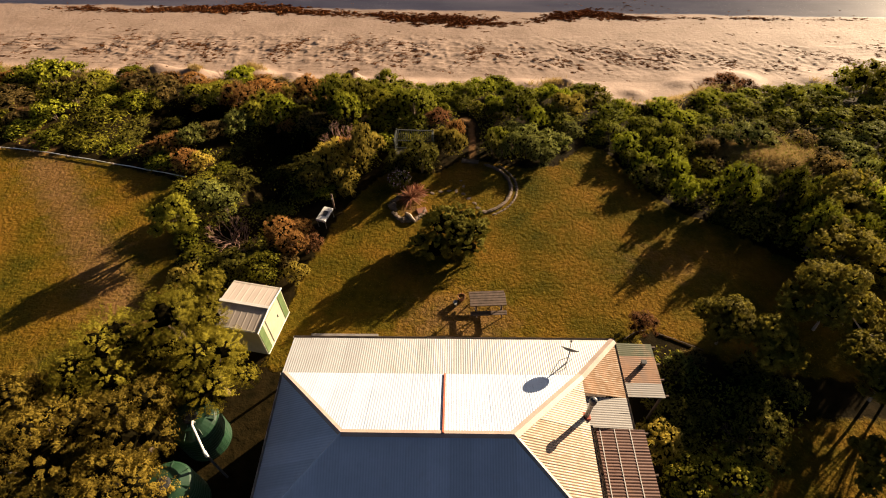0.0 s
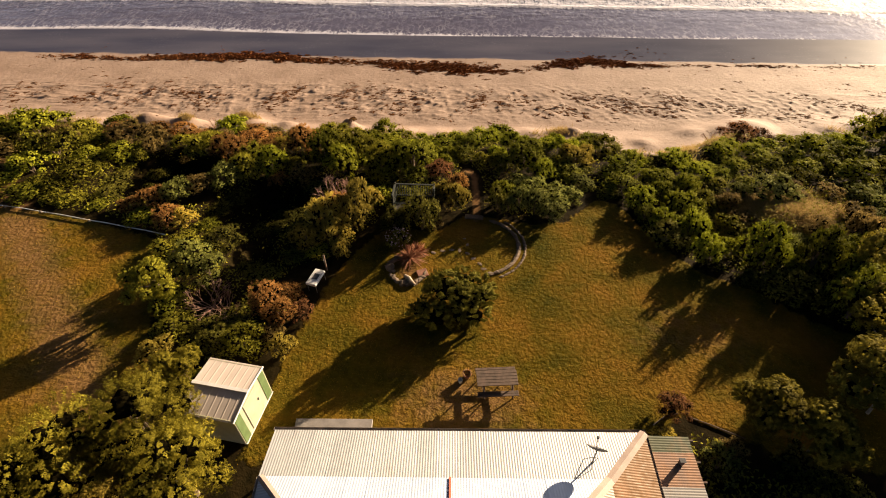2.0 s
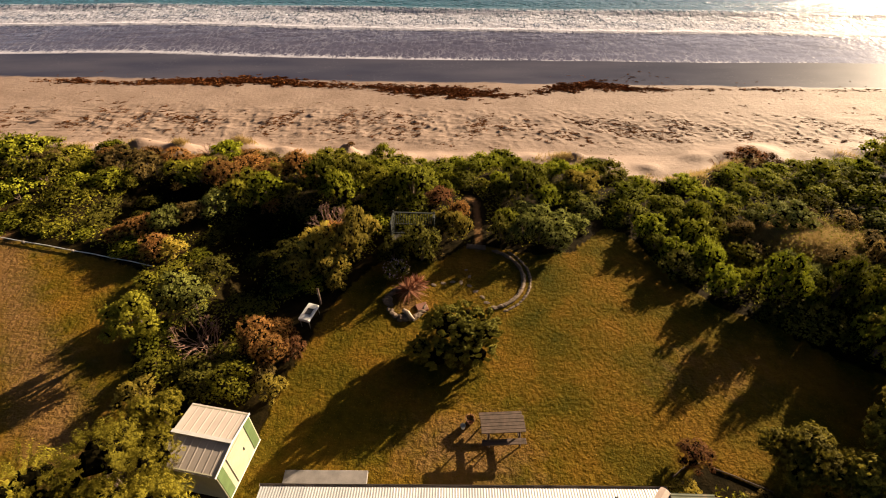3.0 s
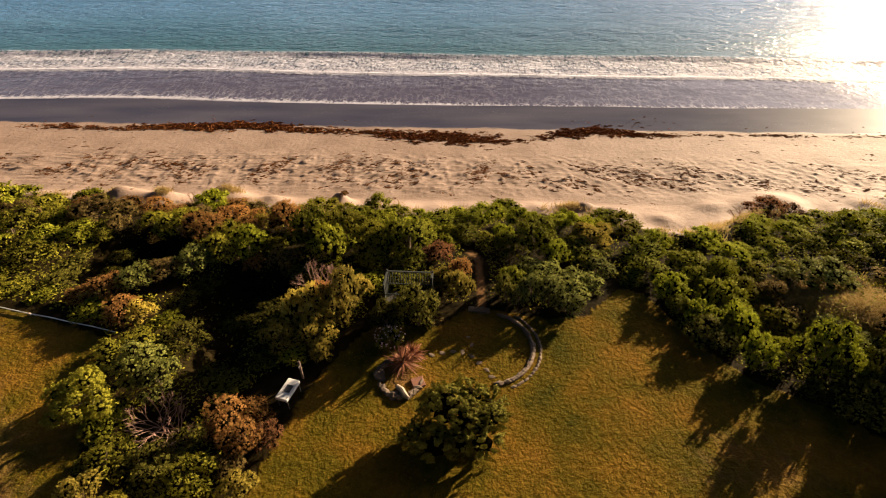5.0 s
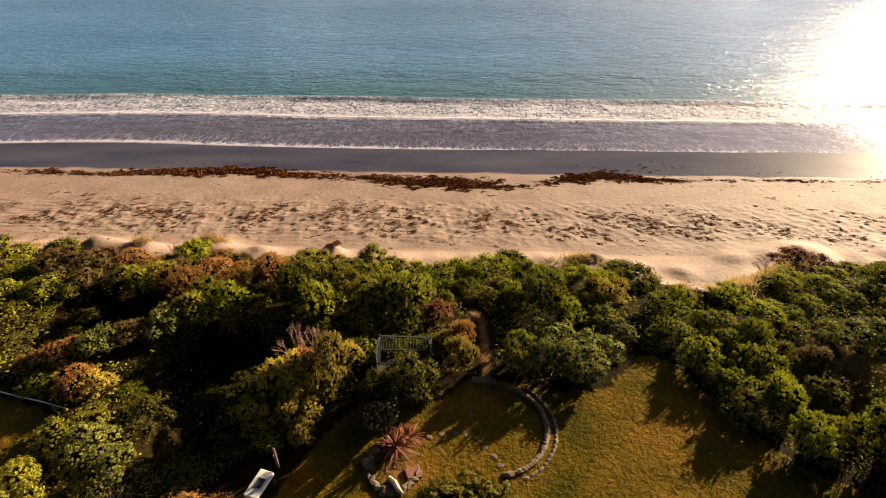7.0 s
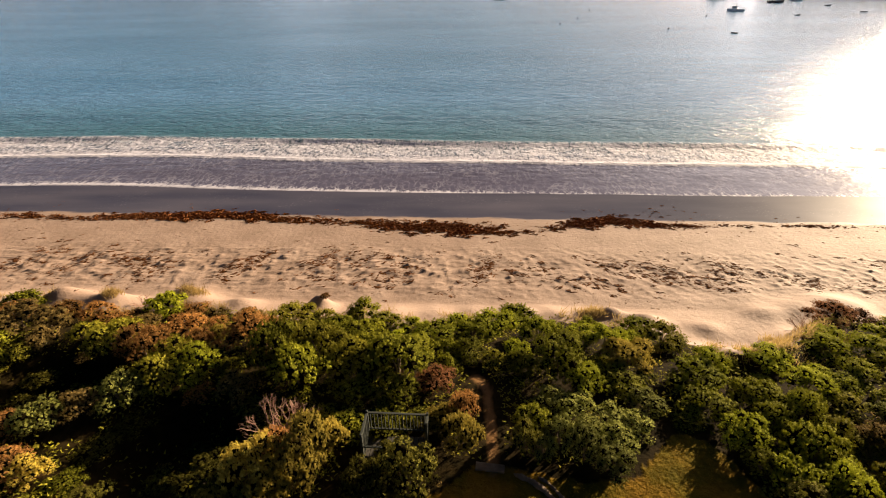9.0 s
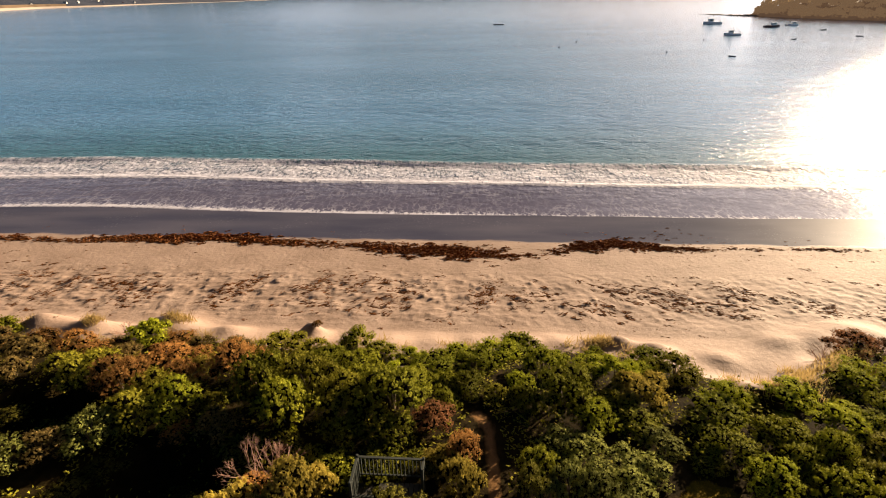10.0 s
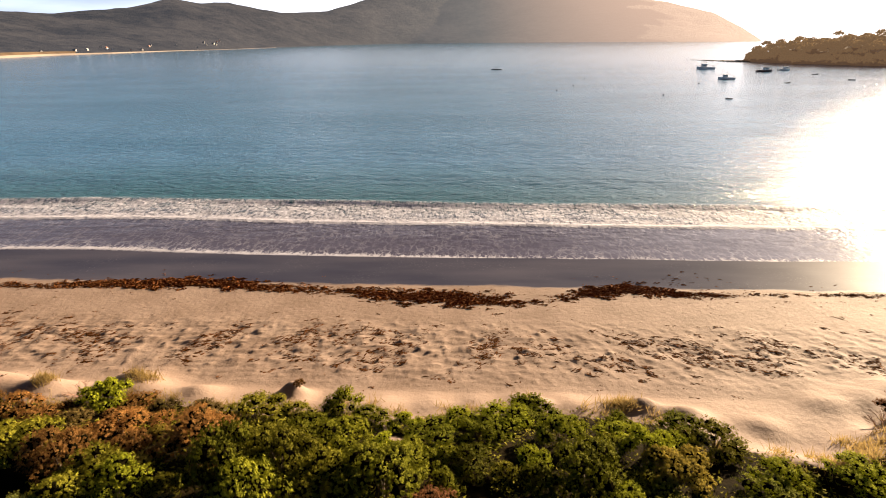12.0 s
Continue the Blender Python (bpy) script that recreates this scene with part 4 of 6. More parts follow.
WATTLE = "broad wattle tree with feathery yellow-olive foliage by the tanks"
tree("wattle_tree", pose(-11.6, 10.4, 0), 401, M["wattle"], M["bark"], 2.2, 4.3, 1.0, 20, 38000, 0.088, 0.034, WATTLE, 0.36, 0.6, 0.16)
tree("wattle_tree", pose(-9.7, 8.8, 0), 402, M["wattle"], M["bark"], 1.75, 3.7, 1.0, 15, 26000, 0.088, 0.034, WATTLE, 0.38, 0.6, 0.13)
tree("wattle_tree", pose(-14.0, 9.0, 0), 403, M["wattle"], M["bark"], 2.3, 4.3, 0.8, 19, 34000, 0.088, 0.034, WATTLE, 0.36, 0.6, 0.16)
tree("wattle_tree", pose(-12.2, 6.3, 0), 404, M["wattle_brown"], M["bark"], 2.1, 4.4, 0.8, 17, 32000, 0.088, 0.034, WATTLE, 0.39, 0.5, 0.16)
tree("wattle_tree", pose(-14.6, 5.2, 0), 405, M["wattle_brown"], M["bark"], 2.3, 4.6, 0.8, 18, 32000, 0.088, 0.034, WATTLE, 0.39, 0.5, 0.16)
tree("wattle_tree", pose(-11.6, 3.6, 0), 406, M["wattle_brown"], M["bark"], 2.0, 4.2, 0.8, 16, 26000, 0.088, 0.034, WATTLE, 0.39, 0.5, 0.15)
tree("wattle_tree", pose(-11.4, 13.2, 0), 407, M["wattle"], M["bark"], 1.0, 3.0, 0.8, 8, 8750, 0.15, 0.045, "young wattle tree behind the garden shed", 0.42, 0.5, 0.1)
tree("wattle_tree", pose(-16.6, 6.8, 0), 408, M["wattle_brown"], M["bark"], 1.7, 3.8, 0.8, 11, 17500, 0.14, 0.05, WATTLE, 0.44, 0.5, 0.14)
tree("small_tree", pose(-14.8, 19.0, 0), 411, M["olive"], M["bark"], 1.2, 2.5, 1.2, 14, 11000, 0.10, 0.045, "small round-headed tree at the edge of the neighbouring lawn", 0.34, 0.2, 0.09, (-0.3, -0.5))
GUM = "slender gum tree with sparse olive leaves and pale limbs"
tree("gum_tree", pose(12.7, 11.6, 0), 421, M["gum"], M["pale_bark"], 1.25, 3.4, 1.2, 10, 11375, 0.16, 0.07, GUM, 0.38, 0.4, 0.06)
tree("gum_tree", pose(14.3, 10.7, 0), 422, M["gum"], M["pale_bark"], 1.2, 3.2, 1.0, 9, 10500, 0.16, 0.07, GUM, 0.38, 0.4, 0.06)
leaning = tree("gum_tree", pose(17.6, 12.4, 0), 423, M["gum"], M["pale_bark"], 1.9, 4.6, 1.6, 13, 15750, 0.17, 0.07, GUM, 0.32, 0.4, 0.06, (-0.6, 0))
part("limb", tube([(-0.24, 0, 1.12), (0.7, -1.7, 2.1), (0.5, -2.4, 2.7), (-0.45, -2.0, 3.0), (-0.62, -1.2, 3.1)], [0.07, 0.06, 0.05, 0.04, 0.02], 7), M["pale_bark"], leaning, "bare pale bent limb")
tree("gum_tree", pose(18.4, 8.8, 0), 424, M["gum"], M["pale_bark"], 1.6, 4.4, 1.4, 12, 11000, 0.17, 0.07, GUM, 0.3, 0.4, 0.06, (-0.6, 0.3))
tree("gum_tree", pose(16.6, 5.4, 0), 425, M["gum"], M["pale_bark"], 1.1, 2.6, 0.9, 8, 6000, 0.17, 0.07, GUM, 0.3, 0.4, 0.06, (-0.4, 0.3))
tree("gum_tree", pose(19.6, 15.6, 0), 426, M["gum"], M["pale_bark"], 2.0, 3.6, 1.0, 13, 15750, 0.17, 0.07, GUM, 0.34, 0.3, 0.06)
# two unseen gums added beyond the view to throw shade on the house side
tree("gum_tree", pose(20.6, 10.2, 0), 428, M["gum"], M["pale_bark"], 2.0, 4.6, 1.4, 12, 10500, 0.17, 0.07, GUM, 0.32, 0.4, 0.06)
tree("gum_tree", pose(19.8, 6.6, 0), 429, M["gum"], M["pale_bark"], 1.9, 4.4, 1.4, 12, 10500, 0.17, 0.07, GUM, 0.32, 0.4, 0.06)
tree("gum_tree", pose(22.0, 19.0, 0), 427, M["gum"], M["pale_bark"], 2.2, 3.4, 0.8, 14, 15750, 0.17, 0.07, GUM, 0.34, 0.3, 0.06)


def twigs(seed, radius, tall, count, depth=3):
    """A bare branching shrub."""
    r3, bm = random.Random(seed), bmesh.new()

    def grow(p, d, length, r, level):
        q = p + d * length
        mid = p + d * length * 0.5 + Vector((r3.uniform(-1, 1), r3.uniform(-1, 1), r3.uniform(-1, 1))) * length * 0.1
        tube([p, mid, q], [r, r * 0.8, r * 0.6], 4, bm)
        if level:
            for _ in range(3):
                e = (d + Vector((r3.uniform(-1, 1), r3.uniform(-1, 1), r3.uniform(-0.5, 0.8))) * 0.65).normalized()
                grow(q, e, length * r3.uniform(0.55, 0.8), r * 0.55, level - 1)

    for k in range(count):
        a = 2 * math.pi * k / count + r3.uniform(-0.4, 0.4)
        grow(Vector((0, 0, -0.05)), Vector((math.cos(a) * radius, math.sin(a) * radius, tall)).normalized(), tall * 0.5, 0.028, depth)
    return bm


for seed, x, y, rad, tall, k in ((1, -7.3, 26.6, 1.5, 1.35, 9), (2, -6.5, 26.5, 1.3, 1.2, 8), (3, -12.4, 18.4, 1.4, 1.3, 9), (4, -11.5, 18.1, 1.2, 1.0, 8), (5, 12.0, 7.0, 1.3, 0.6, 5), (6, 19.4, 35.2, 1.1, 0.8, 7), (7, 21.0, 34.0, 1.2, 0.8, 7), (8, -19.5, 38.6, 1.0, 0.7, 6)):
    dead = thing("dead_shrub", pose(x, y, float(height(x, y)), 0, 0, 40 * seed), "leafless dead shrub with pinkish-brown twigs", "shrub", "dead shrubs")
    part("branch_frame", twigs(seed, rad, tall, k), M["dead"], dead)


# red sword-leaved plants
def sword_plant(seed, x, y, number, length, label):
    r4, bm = random.Random(seed), bmesh.new()
    for k in range(number):
        a, up = r4.uniform(0, 2 * math.pi), r4.uniform(0.15, 1.3)
        L, w = length * r4.uniform(0.7, 1.1), 0.035
        side = Vector((-math.sin(a), math.cos(a), 0)) * w
        pts = [Vector((math.cos(a) * math.cos(up) * L * s, math.sin(a) * math.cos(up) * L * s, 0.12 + L * s * math.sin(up) - 0.25 * L * s * s)) for s in (0.05, 0.5, 1.0)]
        a0, a1 = bm.verts.new(pts[0] - side), bm.verts.new(pts[0] + side)
        b0, b1 = bm.verts.new(pts[1] - side), bm.verts.new(pts[1] + side)
        tip = bm.verts.new(pts[2])
        bm.faces.new((a0, a1, b1, b0))
        bm.faces.new((b0, b1, tip))
    ob = thing("sword_plant", pose(x, y, 0), label, "plant")
    part("foliage", bm, M["agave"], ob)
    part("stem", tube([(0, 0, -0.05), (0, 0, 0.25)], [0.07, 0.05], 7), M["bark"], ob)
    return ob


sword_plant(1, -2.3, 21.4, 120, 1.15, "red sword-leaved flax plant in the garden bed")
sword_plant(2, -1.9, 21.9, 60, 0.9, "smaller red sword-leaved flax plant in the garden bed")


# ---- house ----
house = thing("house", pose(0, 0, 0), "single-storey beach house with a cream corrugated steel hip roof", "house")
RIDGE_Z, BREAK_Z, EAVE_Z = 4.2, 2.75, 2.3
RX0, RX1, RY = -3.48, 2.39, 5.42
WX0, FY0, FY1, BY = -6.45, 8.41, 10.3, 2.43
EX, VX = 5.38, 7.1


def corrugated(name, along, u0, u1, lower, upper, zf, material, parent, pitch=0.094, depth=0.013, width=0.762):
    """Sheets side by side along an axis; lower(u), upper(u) bound each rib, zf(u, v) is the plane. along "x": ribs run in y."""
    n = max(1, round((u1 - u0) / width))
    step = (u1 - u0) / n
    for k in range(n):
        a, b = u0 + k * step, u0 + (k + 1) * step + (0.02 if k < n - 1 else 0)
        cols = max(2, int((b - a) / pitch * 4))
        verts, faces = [], []
        for c in range(cols + 1):
            u = a + (b - a) * c / cols
            lo, hi = lower(u), upper(u)
            wave = depth * (0.5 + 0.5 * math.cos(2 * math.pi * u / pitch)) + 0.0025 * (k % 2)
            for s in (0.0, 0.5, 1.0):
                w = lo + (hi - lo) * s
                p = (u, w) if along == "x" else (w, u)
                verts.append((*p, zf(*p) + wave + 0.003 * math.sin(7.3 * k + 4 * s)))
            if c:
                i = 3 * c
                for s in (0, 1):
                    q = (i - 3 + s, i + s, i + s + 1, i - 2 + s)
                    faces.append(q if along == "x" else q[::-1])
        piece("roof_sheet", smooth(mesh_from("roof_sheet", verts, faces, material[k % len(material)] if isinstance(material, list) else material)), parent)


def z_front(x, y):
    return RIDGE_Z - (y - RY) * (RIDGE_Z - BREAK_Z) / (FY0 - RY)


def z_ver(x, y):
    return BREAK_Z - (y - FY0) * (BREAK_Z - EAVE_Z) / (FY1 - FY0)


def z_back(x, y):
    return RIDGE_Z - (RY - y) * (RIDGE_Z - BREAK_Z) / (FY0 - RY)


def z_left(x, y):
    return RIDGE_Z - (RX0 - x) * (RIDGE_Z - BREAK_Z) / (RX0 - WX0)


def z_right(x, y):
    return RIDGE_Z - (x - RX1) * (RIDGE_Z - BREAK_Z) / (EX - RX1)


def z_rver(x, y):
    return BREAK_Z - (x - EX) * (BREAK_Z - EAVE_Z) / (VX - EX)


kL, kR = (FY0 - RY) / (RX0 - WX0), (FY0 - RY) / (EX - RX1)
front = thing("roof_slope", pose(0, 0, 0), "", "")
front.parent = house
tagged(front, "sunlit cream corrugated steel slope")


def slope_part(label):
    ob = new("roof_slope")
    ob.parent = house
    ob.empty_display_size = 0.1
    return tagged(ob, label)


def hip_top(x):
    return RY + max(0.0, (RX0 - x) * kL, (x - RX1) * kR)


def hip_bot(x):
    return RY - max(0.0, (RX0 - x) * kL, (x - RX1) * kR)


corrugated("front", "x", WX0, EX, lambda x: max(FY0, hip_top(x)), hip_top, z_front, M["roof"], front)
corrugated("veranda", "x", WX0 - 0.05, VX, lambda x: FY1, lambda x: max(FY0 + 0.0, FY0 + max(0, x - EX) * (FY1 - FY0) / (VX - EX)), lambda x, y: z_ver(x, y) - 0.012, M["roof_veranda"], slope_part("cream corrugated veranda roof"))
corrugated("back", "x", WX0, EX, lambda x: min(BY, hip_bot(x)), hip_bot, z_back, M["roof"], slope_part("shaded corrugated steel slope"))
corrugated("left", "y", BY, FY0, lambda y: WX0, lambda y: RX0 - abs(y - RY) / kL, z_left, M["roof"], slope_part("shaded corrugated steel slope"))
corrugated("right", "y", BY, FY0, lambda y: EX, lambda y: RX1 + abs(y - RY) / kR, z_right, [M["roof_cream"]] * 5 + [M["roof_patch"]] * 3, slope_part("pale tan corrugated steel slope with newer cream sheets"), depth=0.024)
corrugated("side_veranda", "y", 7.68, FY1, lambda y: VX, lambda y: max(EX, EX + (y - FY0) * (VX - EX) / (FY1 - FY0)), lambda x, y: z_rver(x, y) - 0.012, M["roof_tan"], slope_part("tan weathered corrugated veranda roof"))
corrugated("side_flat", "y", 6.42, 7.66, lambda y: VX - 0.02, lambda y: EX + 0.05, lambda x, y: 2.52 - 0.11 * (x - EX), M["roof_grey"], slope_part("low grey corrugated sheet beside the flue"))
aw = slope_part("rusted corrugated iron awning")
corrugated("awning", "y", 7.78, 10.22, lambda y: 8.70, lambda y: 7.16, lambda x, y: 2.22 - 0.05 * (x - 7.16), [M["roof_grey"], M["roof_rust"], M["roof_rust"], M["roof_green"]], aw, width=0.6)
po = slope_part("brown translucent corrugated pergola sheets")
corrugated("pergola", "y", 2.3, 6.40, lambda y: 7.48, lambda y: 5.66, lambda x, y: 2.42 - 0.04 * (x - 5.66), M["roof_brown"], po, 0.11, 0.022)
for bx in (5.80, 6.34, 6.92):
    part("batten", box(bx - 0.014, bx + 0.014, 2.3, 6.42, 2.425 - 0.04 * (bx - 5.66), 2.4445 - 0.04 * (bx - 5.66)), M["white"], house, "pale timber batten")
for by in (7.9, 8.6, 9.3, 10.1):
    part("rafter", box(7.1, 8.86, by - 0.03, by + 0.03, 2.03, 2.12), M["wood"], house)
for by in (3.2, 4.8, 6.3):
    part("rafter", box(5.5, 7.62, by - 0.03, by + 0.03, 2.2, 2.3), M["wood"], house)


def capping(a, b, w=0.16, lift=0.035, mat_key="cap"):
    a, b = Vector(a), Vector(b)
    d = (b - a).normalized()
    side = d.cross(Vector((0, 0, 1))).normalized()
    bm = bmesh.new()
    rows = []
    for p in (a, (a + b) / 2, b):
        rows.append([bm.verts.new(p + side * (w * s) + Vector((0, 0, lift - 0.06 * abs(s)))) for s in (-1, -0.35, 0, 0.35, 1)])
    for r0, r1 in zip(rows, rows[1:]):
        for k in range(4):
            bm.faces.new((r0[k], r0[k + 1], r1[k + 1], r1[k]))
    return part("ridge_cap", bm, M[mat_key], house, "folded steel capping")


capping((RX0, RY, RIDGE_Z), (RX1, RY, RIDGE_Z), 0.13)
capping((WX0, FY0, BREAK_Z), (RX0, RY, RIDGE_Z), 0.12)
capping((WX0, BY, BREAK_Z), (RX0, RY, RIDGE_Z), 0.07, 0.03, "roof")
capping((EX, FY0, BREAK_Z), (RX1, RY, RIDGE_Z), 0.17)
capping((VX, FY1, EAVE_Z), (EX, FY0, BREAK_Z), 0.17)
capping((EX, BY, BREAK_Z), (RX1, RY, RIDGE_Z), 0.10, 0.035, "gutter")
part("flashing", box(-0.045, 0.035, -1.66, 1.66, -0.03, 0.03, 0.01), M["red_metal"], house, "red-brown metal flashing strip").matrix_basis = pose(0, (RY + FY0) / 2, (RIDGE_Z + BREAK_Z) / 2 + 0.04, math.degrees(math.atan2(BREAK_Z - RIDGE_Z, FY0 - RY)), 0, 0)
for x0, x1, y0, y1, z in ((WX0 - 0.1, VX + 0.05, FY1 + 0.003, FY1 + 0.11, EAVE_Z), (VX + 0.003, VX + 0.09, 6.45, FY1, EAVE_Z), (WX0 - 0.1, WX0 - 0.003, BY, FY0, BREAK_Z), (WX0, EX, BY - 0.1, BY - 0.003, BREAK_Z), (EX + 0.003, EX + 0.1, BY, 6.4, BREAK_Z - 0.02)):
    bm = box(x0, x1, y0, y1, z - 0.11, z - 0.005)
    top = [fc for fc in bm.faces if fc.normal.z > 0.9]
    bmesh.ops.inset_region(bm, faces=top, thickness=0.012)
    bmesh.ops.translate(bm, verts=list({v for fc in top for v in fc.verts}), vec=(0, 0, -0.07))
    part("gutter", bm, M["gutter"], house, "narrow metal gutter")
part("landing", box(-6.5, -3.28, FY1 + 0.15, 11.88, 0.0, 0.14, 0.01), M["slab"], house, "low pale landing slab at the veranda edge")
# walls under the roof
for x0, x1, y0, y1 in ((-6.0, 5.0, 8.1, 8.25), (-6.0, 5.0, 2.8, 2.95), (-6.0, -5.85, 2.953, 8.097), (4.85, 5.0, 2.953, 8.097)):
    part("wall", box(x0, x1, y0, y1, 0.0, 2.68), M["house_wall"], house, "painted weatherboard wall")
part("floor", box(-6.4, 7.0, 2.6, 10.2, -0.1, 0.12), M["wood"], house, "timber veranda floor")
for px in (-6.3, -3.6, -0.9, 1.8, 4.5, 6.95):
    part("post", box(px - 0.05, px + 0.05, 10.05, 10.15, 0.12, 2.2, 0.008), M["white"], house)
for px, py in ((8.6, 7.9), (8.6, 10.1), (7.4, 2.5), (7.4, 6.3), (6.95, 6.5)):
    part("post", box(px - 0.045, px + 0.045, py - 0.045, py + 0.045, -0.05, 2.15, 0.008), M["wood"], house)
for px in (-4.2, -1.5, 3.2):
    w = part("window", box(px - 0.6, px + 0.6, 8.253, 8.29, 0.95, 2.1), M["white"], house)
    part("pane", box(px - 0.52, px + 0.52, 8.293, 8.30, 1.03, 2.02), M["glass"], w)
part("door", box(0.6, 1.45, 8.253, 8.29, 0.12, 2.15), M["trim_green"], house)

# flue
flue = thing("chimney_flue", pose(5.28, 6.70, 0), "galvanised chimney flue with a cowl on the roof", "flue")
part("pipe", lathe([(0.085, 2.75), (0.085, 3.95)], 16), M["flue"], flue)
part("cowl", lathe([(0.09, 3.93), (0.135, 3.98), (0.135, 4.16), (0.11, 4.22), (0.04, 4.26)], 16), M["dark_metal"], flue)
part("collar", box(-0.15, 0.15, -0.15, 0.15, 2.70, 2.87, 0.02), M["red_metal"], flue, "red flashing collar")
# satellite dish
dish = thing("satellite_dish", pose(4.9, 9.05, 2.58), "grey satellite dish on a thin mast", "satellite dish")
part("mast", tube([(0, 0, -0.02), (0, 0, 0.85)], 0.025, 8), M["flue"], dish)
for a in (0.6, 2.7, 4.4):
    part("stay", tube([(0.3 * math.cos(a), 0.3 * math.sin(a), 0.0 - 0.07 * math.sin(a)), (0, 0, 0.45)], 0.012, 5), M["flue"], dish)
bowl = lathe([(0.03, 0.0), (0.18, 0.018), (0.32, 0.06), (0.42, 0.11), (0.425, 0.125), (0.41, 0.118), (0.3, 0.065), (0.03, 0.012)], 24)
bd = part("bowl", bowl, M["dish_grey"], dish)
bd.matrix_basis = pose(0, 0.02, 0.86, -58, 0, -20) @ Matrix.Scale(0.86, 4)
part("arm", tube([(0, 0.05, 0.72), (0.1, 0.42, 0.98)], 0.012, 5), M["dark_metal"], dish)
part("receiver", box(0.06, 0.14, 0.38, 0.46, 0.94, 1.04, 0.01), M["dark_metal"], dish)
# vent cowl on the awning
vent = thing("roof_vent", pose(8.1, 9.2, 2.19), "small dark metal vent box on the rusted awning", "vent")
part("body", box(-0.09, 0.09, -0.07, 0.07, 0.0, 0.26, 0.02), M["dark_metal"], vent)
part("lid", box(-0.11, 0.11, -0.09, 0.09, 0.263, 0.285, 0.008), M["dark_metal"], vent)

# water tanks
for tx, ty, th in ((-9.85, 6.75, 2.1), (-9.95, 4.25, 2.15)):
    tank = thing("water_tank", pose(tx, ty, 0), "round dark green plastic rainwater tank beside the house", "water tank", "water tanks")
    prof = [(0.92, 0.0)]
    for k in range(10):
        z = 0.1 + k * (th - 0.35) / 10
        prof += [(0.92, z), (0.94, z + 0.05), (0.92, z + 0.1)]
    prof += [(0.91, th - 0.2), (0.84, th - 0.08), (0.55, th + 0.06), (0.25, th + 0.1)]
    part("body", lathe(prof, 32), M["tank"], tank)
    part("hatch", lathe([(0.27, th + 0.03), (0.27, th + 0.15), (0.2, th + 0.17)], 18), M["rubber"], tank, "black strainer lid")
    for k in range(8):
        a = 2 * math.pi * k / 8
        part("rib", tube([(0.3 * math.cos(a), 0.3 * math.sin(a), th + 0.09), (0.88 * math.cos(a), 0.88 * math.sin(a), th - 0.05)], 0.025, 5), M["tank"], tank)
pipe = thing("downpipe", pose(0, 0, 0), "white plastic pipe from the roof to the tank", "pipe")
part("pipe", tube([(-9.62, 6.55, 2.2), (-9.6, 6.5, 2.42), (-9.5, 6.3, 2.52), (-8.75, 5.35, 2.5)], 0.042, 10), M["pvc"], pipe)
part("elbow", tube([(-8.75, 5.35, 2.5), (-8.68, 5.27, 2.46), (-8.66, 5.24, 2.3)], 0.055, 10), M["pvc"], pipe)
# added lower run, black where shade hides the pipe
part("riser", tube([(-8.66, 5.24, 2.3), (-8.66, 5.24, 0.0)], 0.05, 10), M["rubber"], pipe, "riser pipe coloured black for shade")

# ---- shed ----
shed = thing("garden_shed", pose(-9.26, 12.22, 0, 0, 0, -10.5), "cream steel garden shed with green corner trim and a gabled roof", "shed")
SW, SD, SE, SR = 1.17, 1.22, 1.9, 2.06
for sgn in (-1, 1):
    part("wall", box(-SW, SW, sgn * SD - 0.02, sgn * SD + 0.02, 0, SE), M["cream"], shed)
for sx_ in (-SW, SW - 0.03):
    bm = bmesh.new()
    q = [bm.verts.new((sx_ + dx, y, z)) for dx in (0, 0.03) for y, z in ((-SD + 0.022, 0), (SD - 0.022, 0), (SD - 0.022, SE), (0, SR - 0.03), (-SD + 0.022, SE))]
    bm.faces.new(q[:5][::-1])
    bm.faces.new(q[5:])
    for k in range(5):
        bm.faces.new((q[k], q[(k + 1) % 5], q[5 + (k + 1) % 5], q[5 + k]))
    part("gable_wall", bm, M["cream"], shed)
for y in (-SD + 0.22, SD - 0.24):
    part("corner_trim", box(SW + 0.002, SW + 0.02, y - 0.2, y + 0.2, 0, SE - 0.02, 0.004), M["trim_green"], shed, "green painted panel")
dd = part("door", box(SW + 0.002, SW + 0.03, -0.55, 0.45, 0.06, 1.8, 0.006), M["cream"], shed)
part("handle", box(SW + 0.031, SW + 0.06, 0.3, 0.34, 0.9, 1.05), M["dark_metal"], dd)
part("track", box(SW + 0.003, SW + 0.05, -SD, SD, 0.0, 0.05), M["white"], shed, "white base rail")
for sgn in (-1, 1):
    for k in range(8):
        x0 = -SW - 0.04 + k * (2 * SW + 0.08) / 8
        x1 = x0 + (2 * SW + 0.08) / 8
        me_v, me_f = [], []
        prof = [(0, 0.0), (0.02, 0.006), (0.05, 0.006), (0.07, 0.0), (x1 - x0, 0.0)]
        for s, (dx, dz) in enumerate(prof):
            for y, z in ((0.0, SR), (sgn * (SD + 0.08), SE - 0.02)):
                me_v.append((x0 + dx, y, z + dz))
            if s:
                i = 2 * s
                fq = (i - 2, i - 1, i + 1, i)
                me_f.append(fq if sgn < 0 else fq[::-1])
        piece("roof_sheet", mesh_from("shed_sheet", me_v, me_f, M["shed_roof"]), shed)
part("ridge_cap", box(-SW - 0.05, SW + 0.05, -0.07, 0.07, SR + 0.025, SR + 0.045), M["white"], shed)
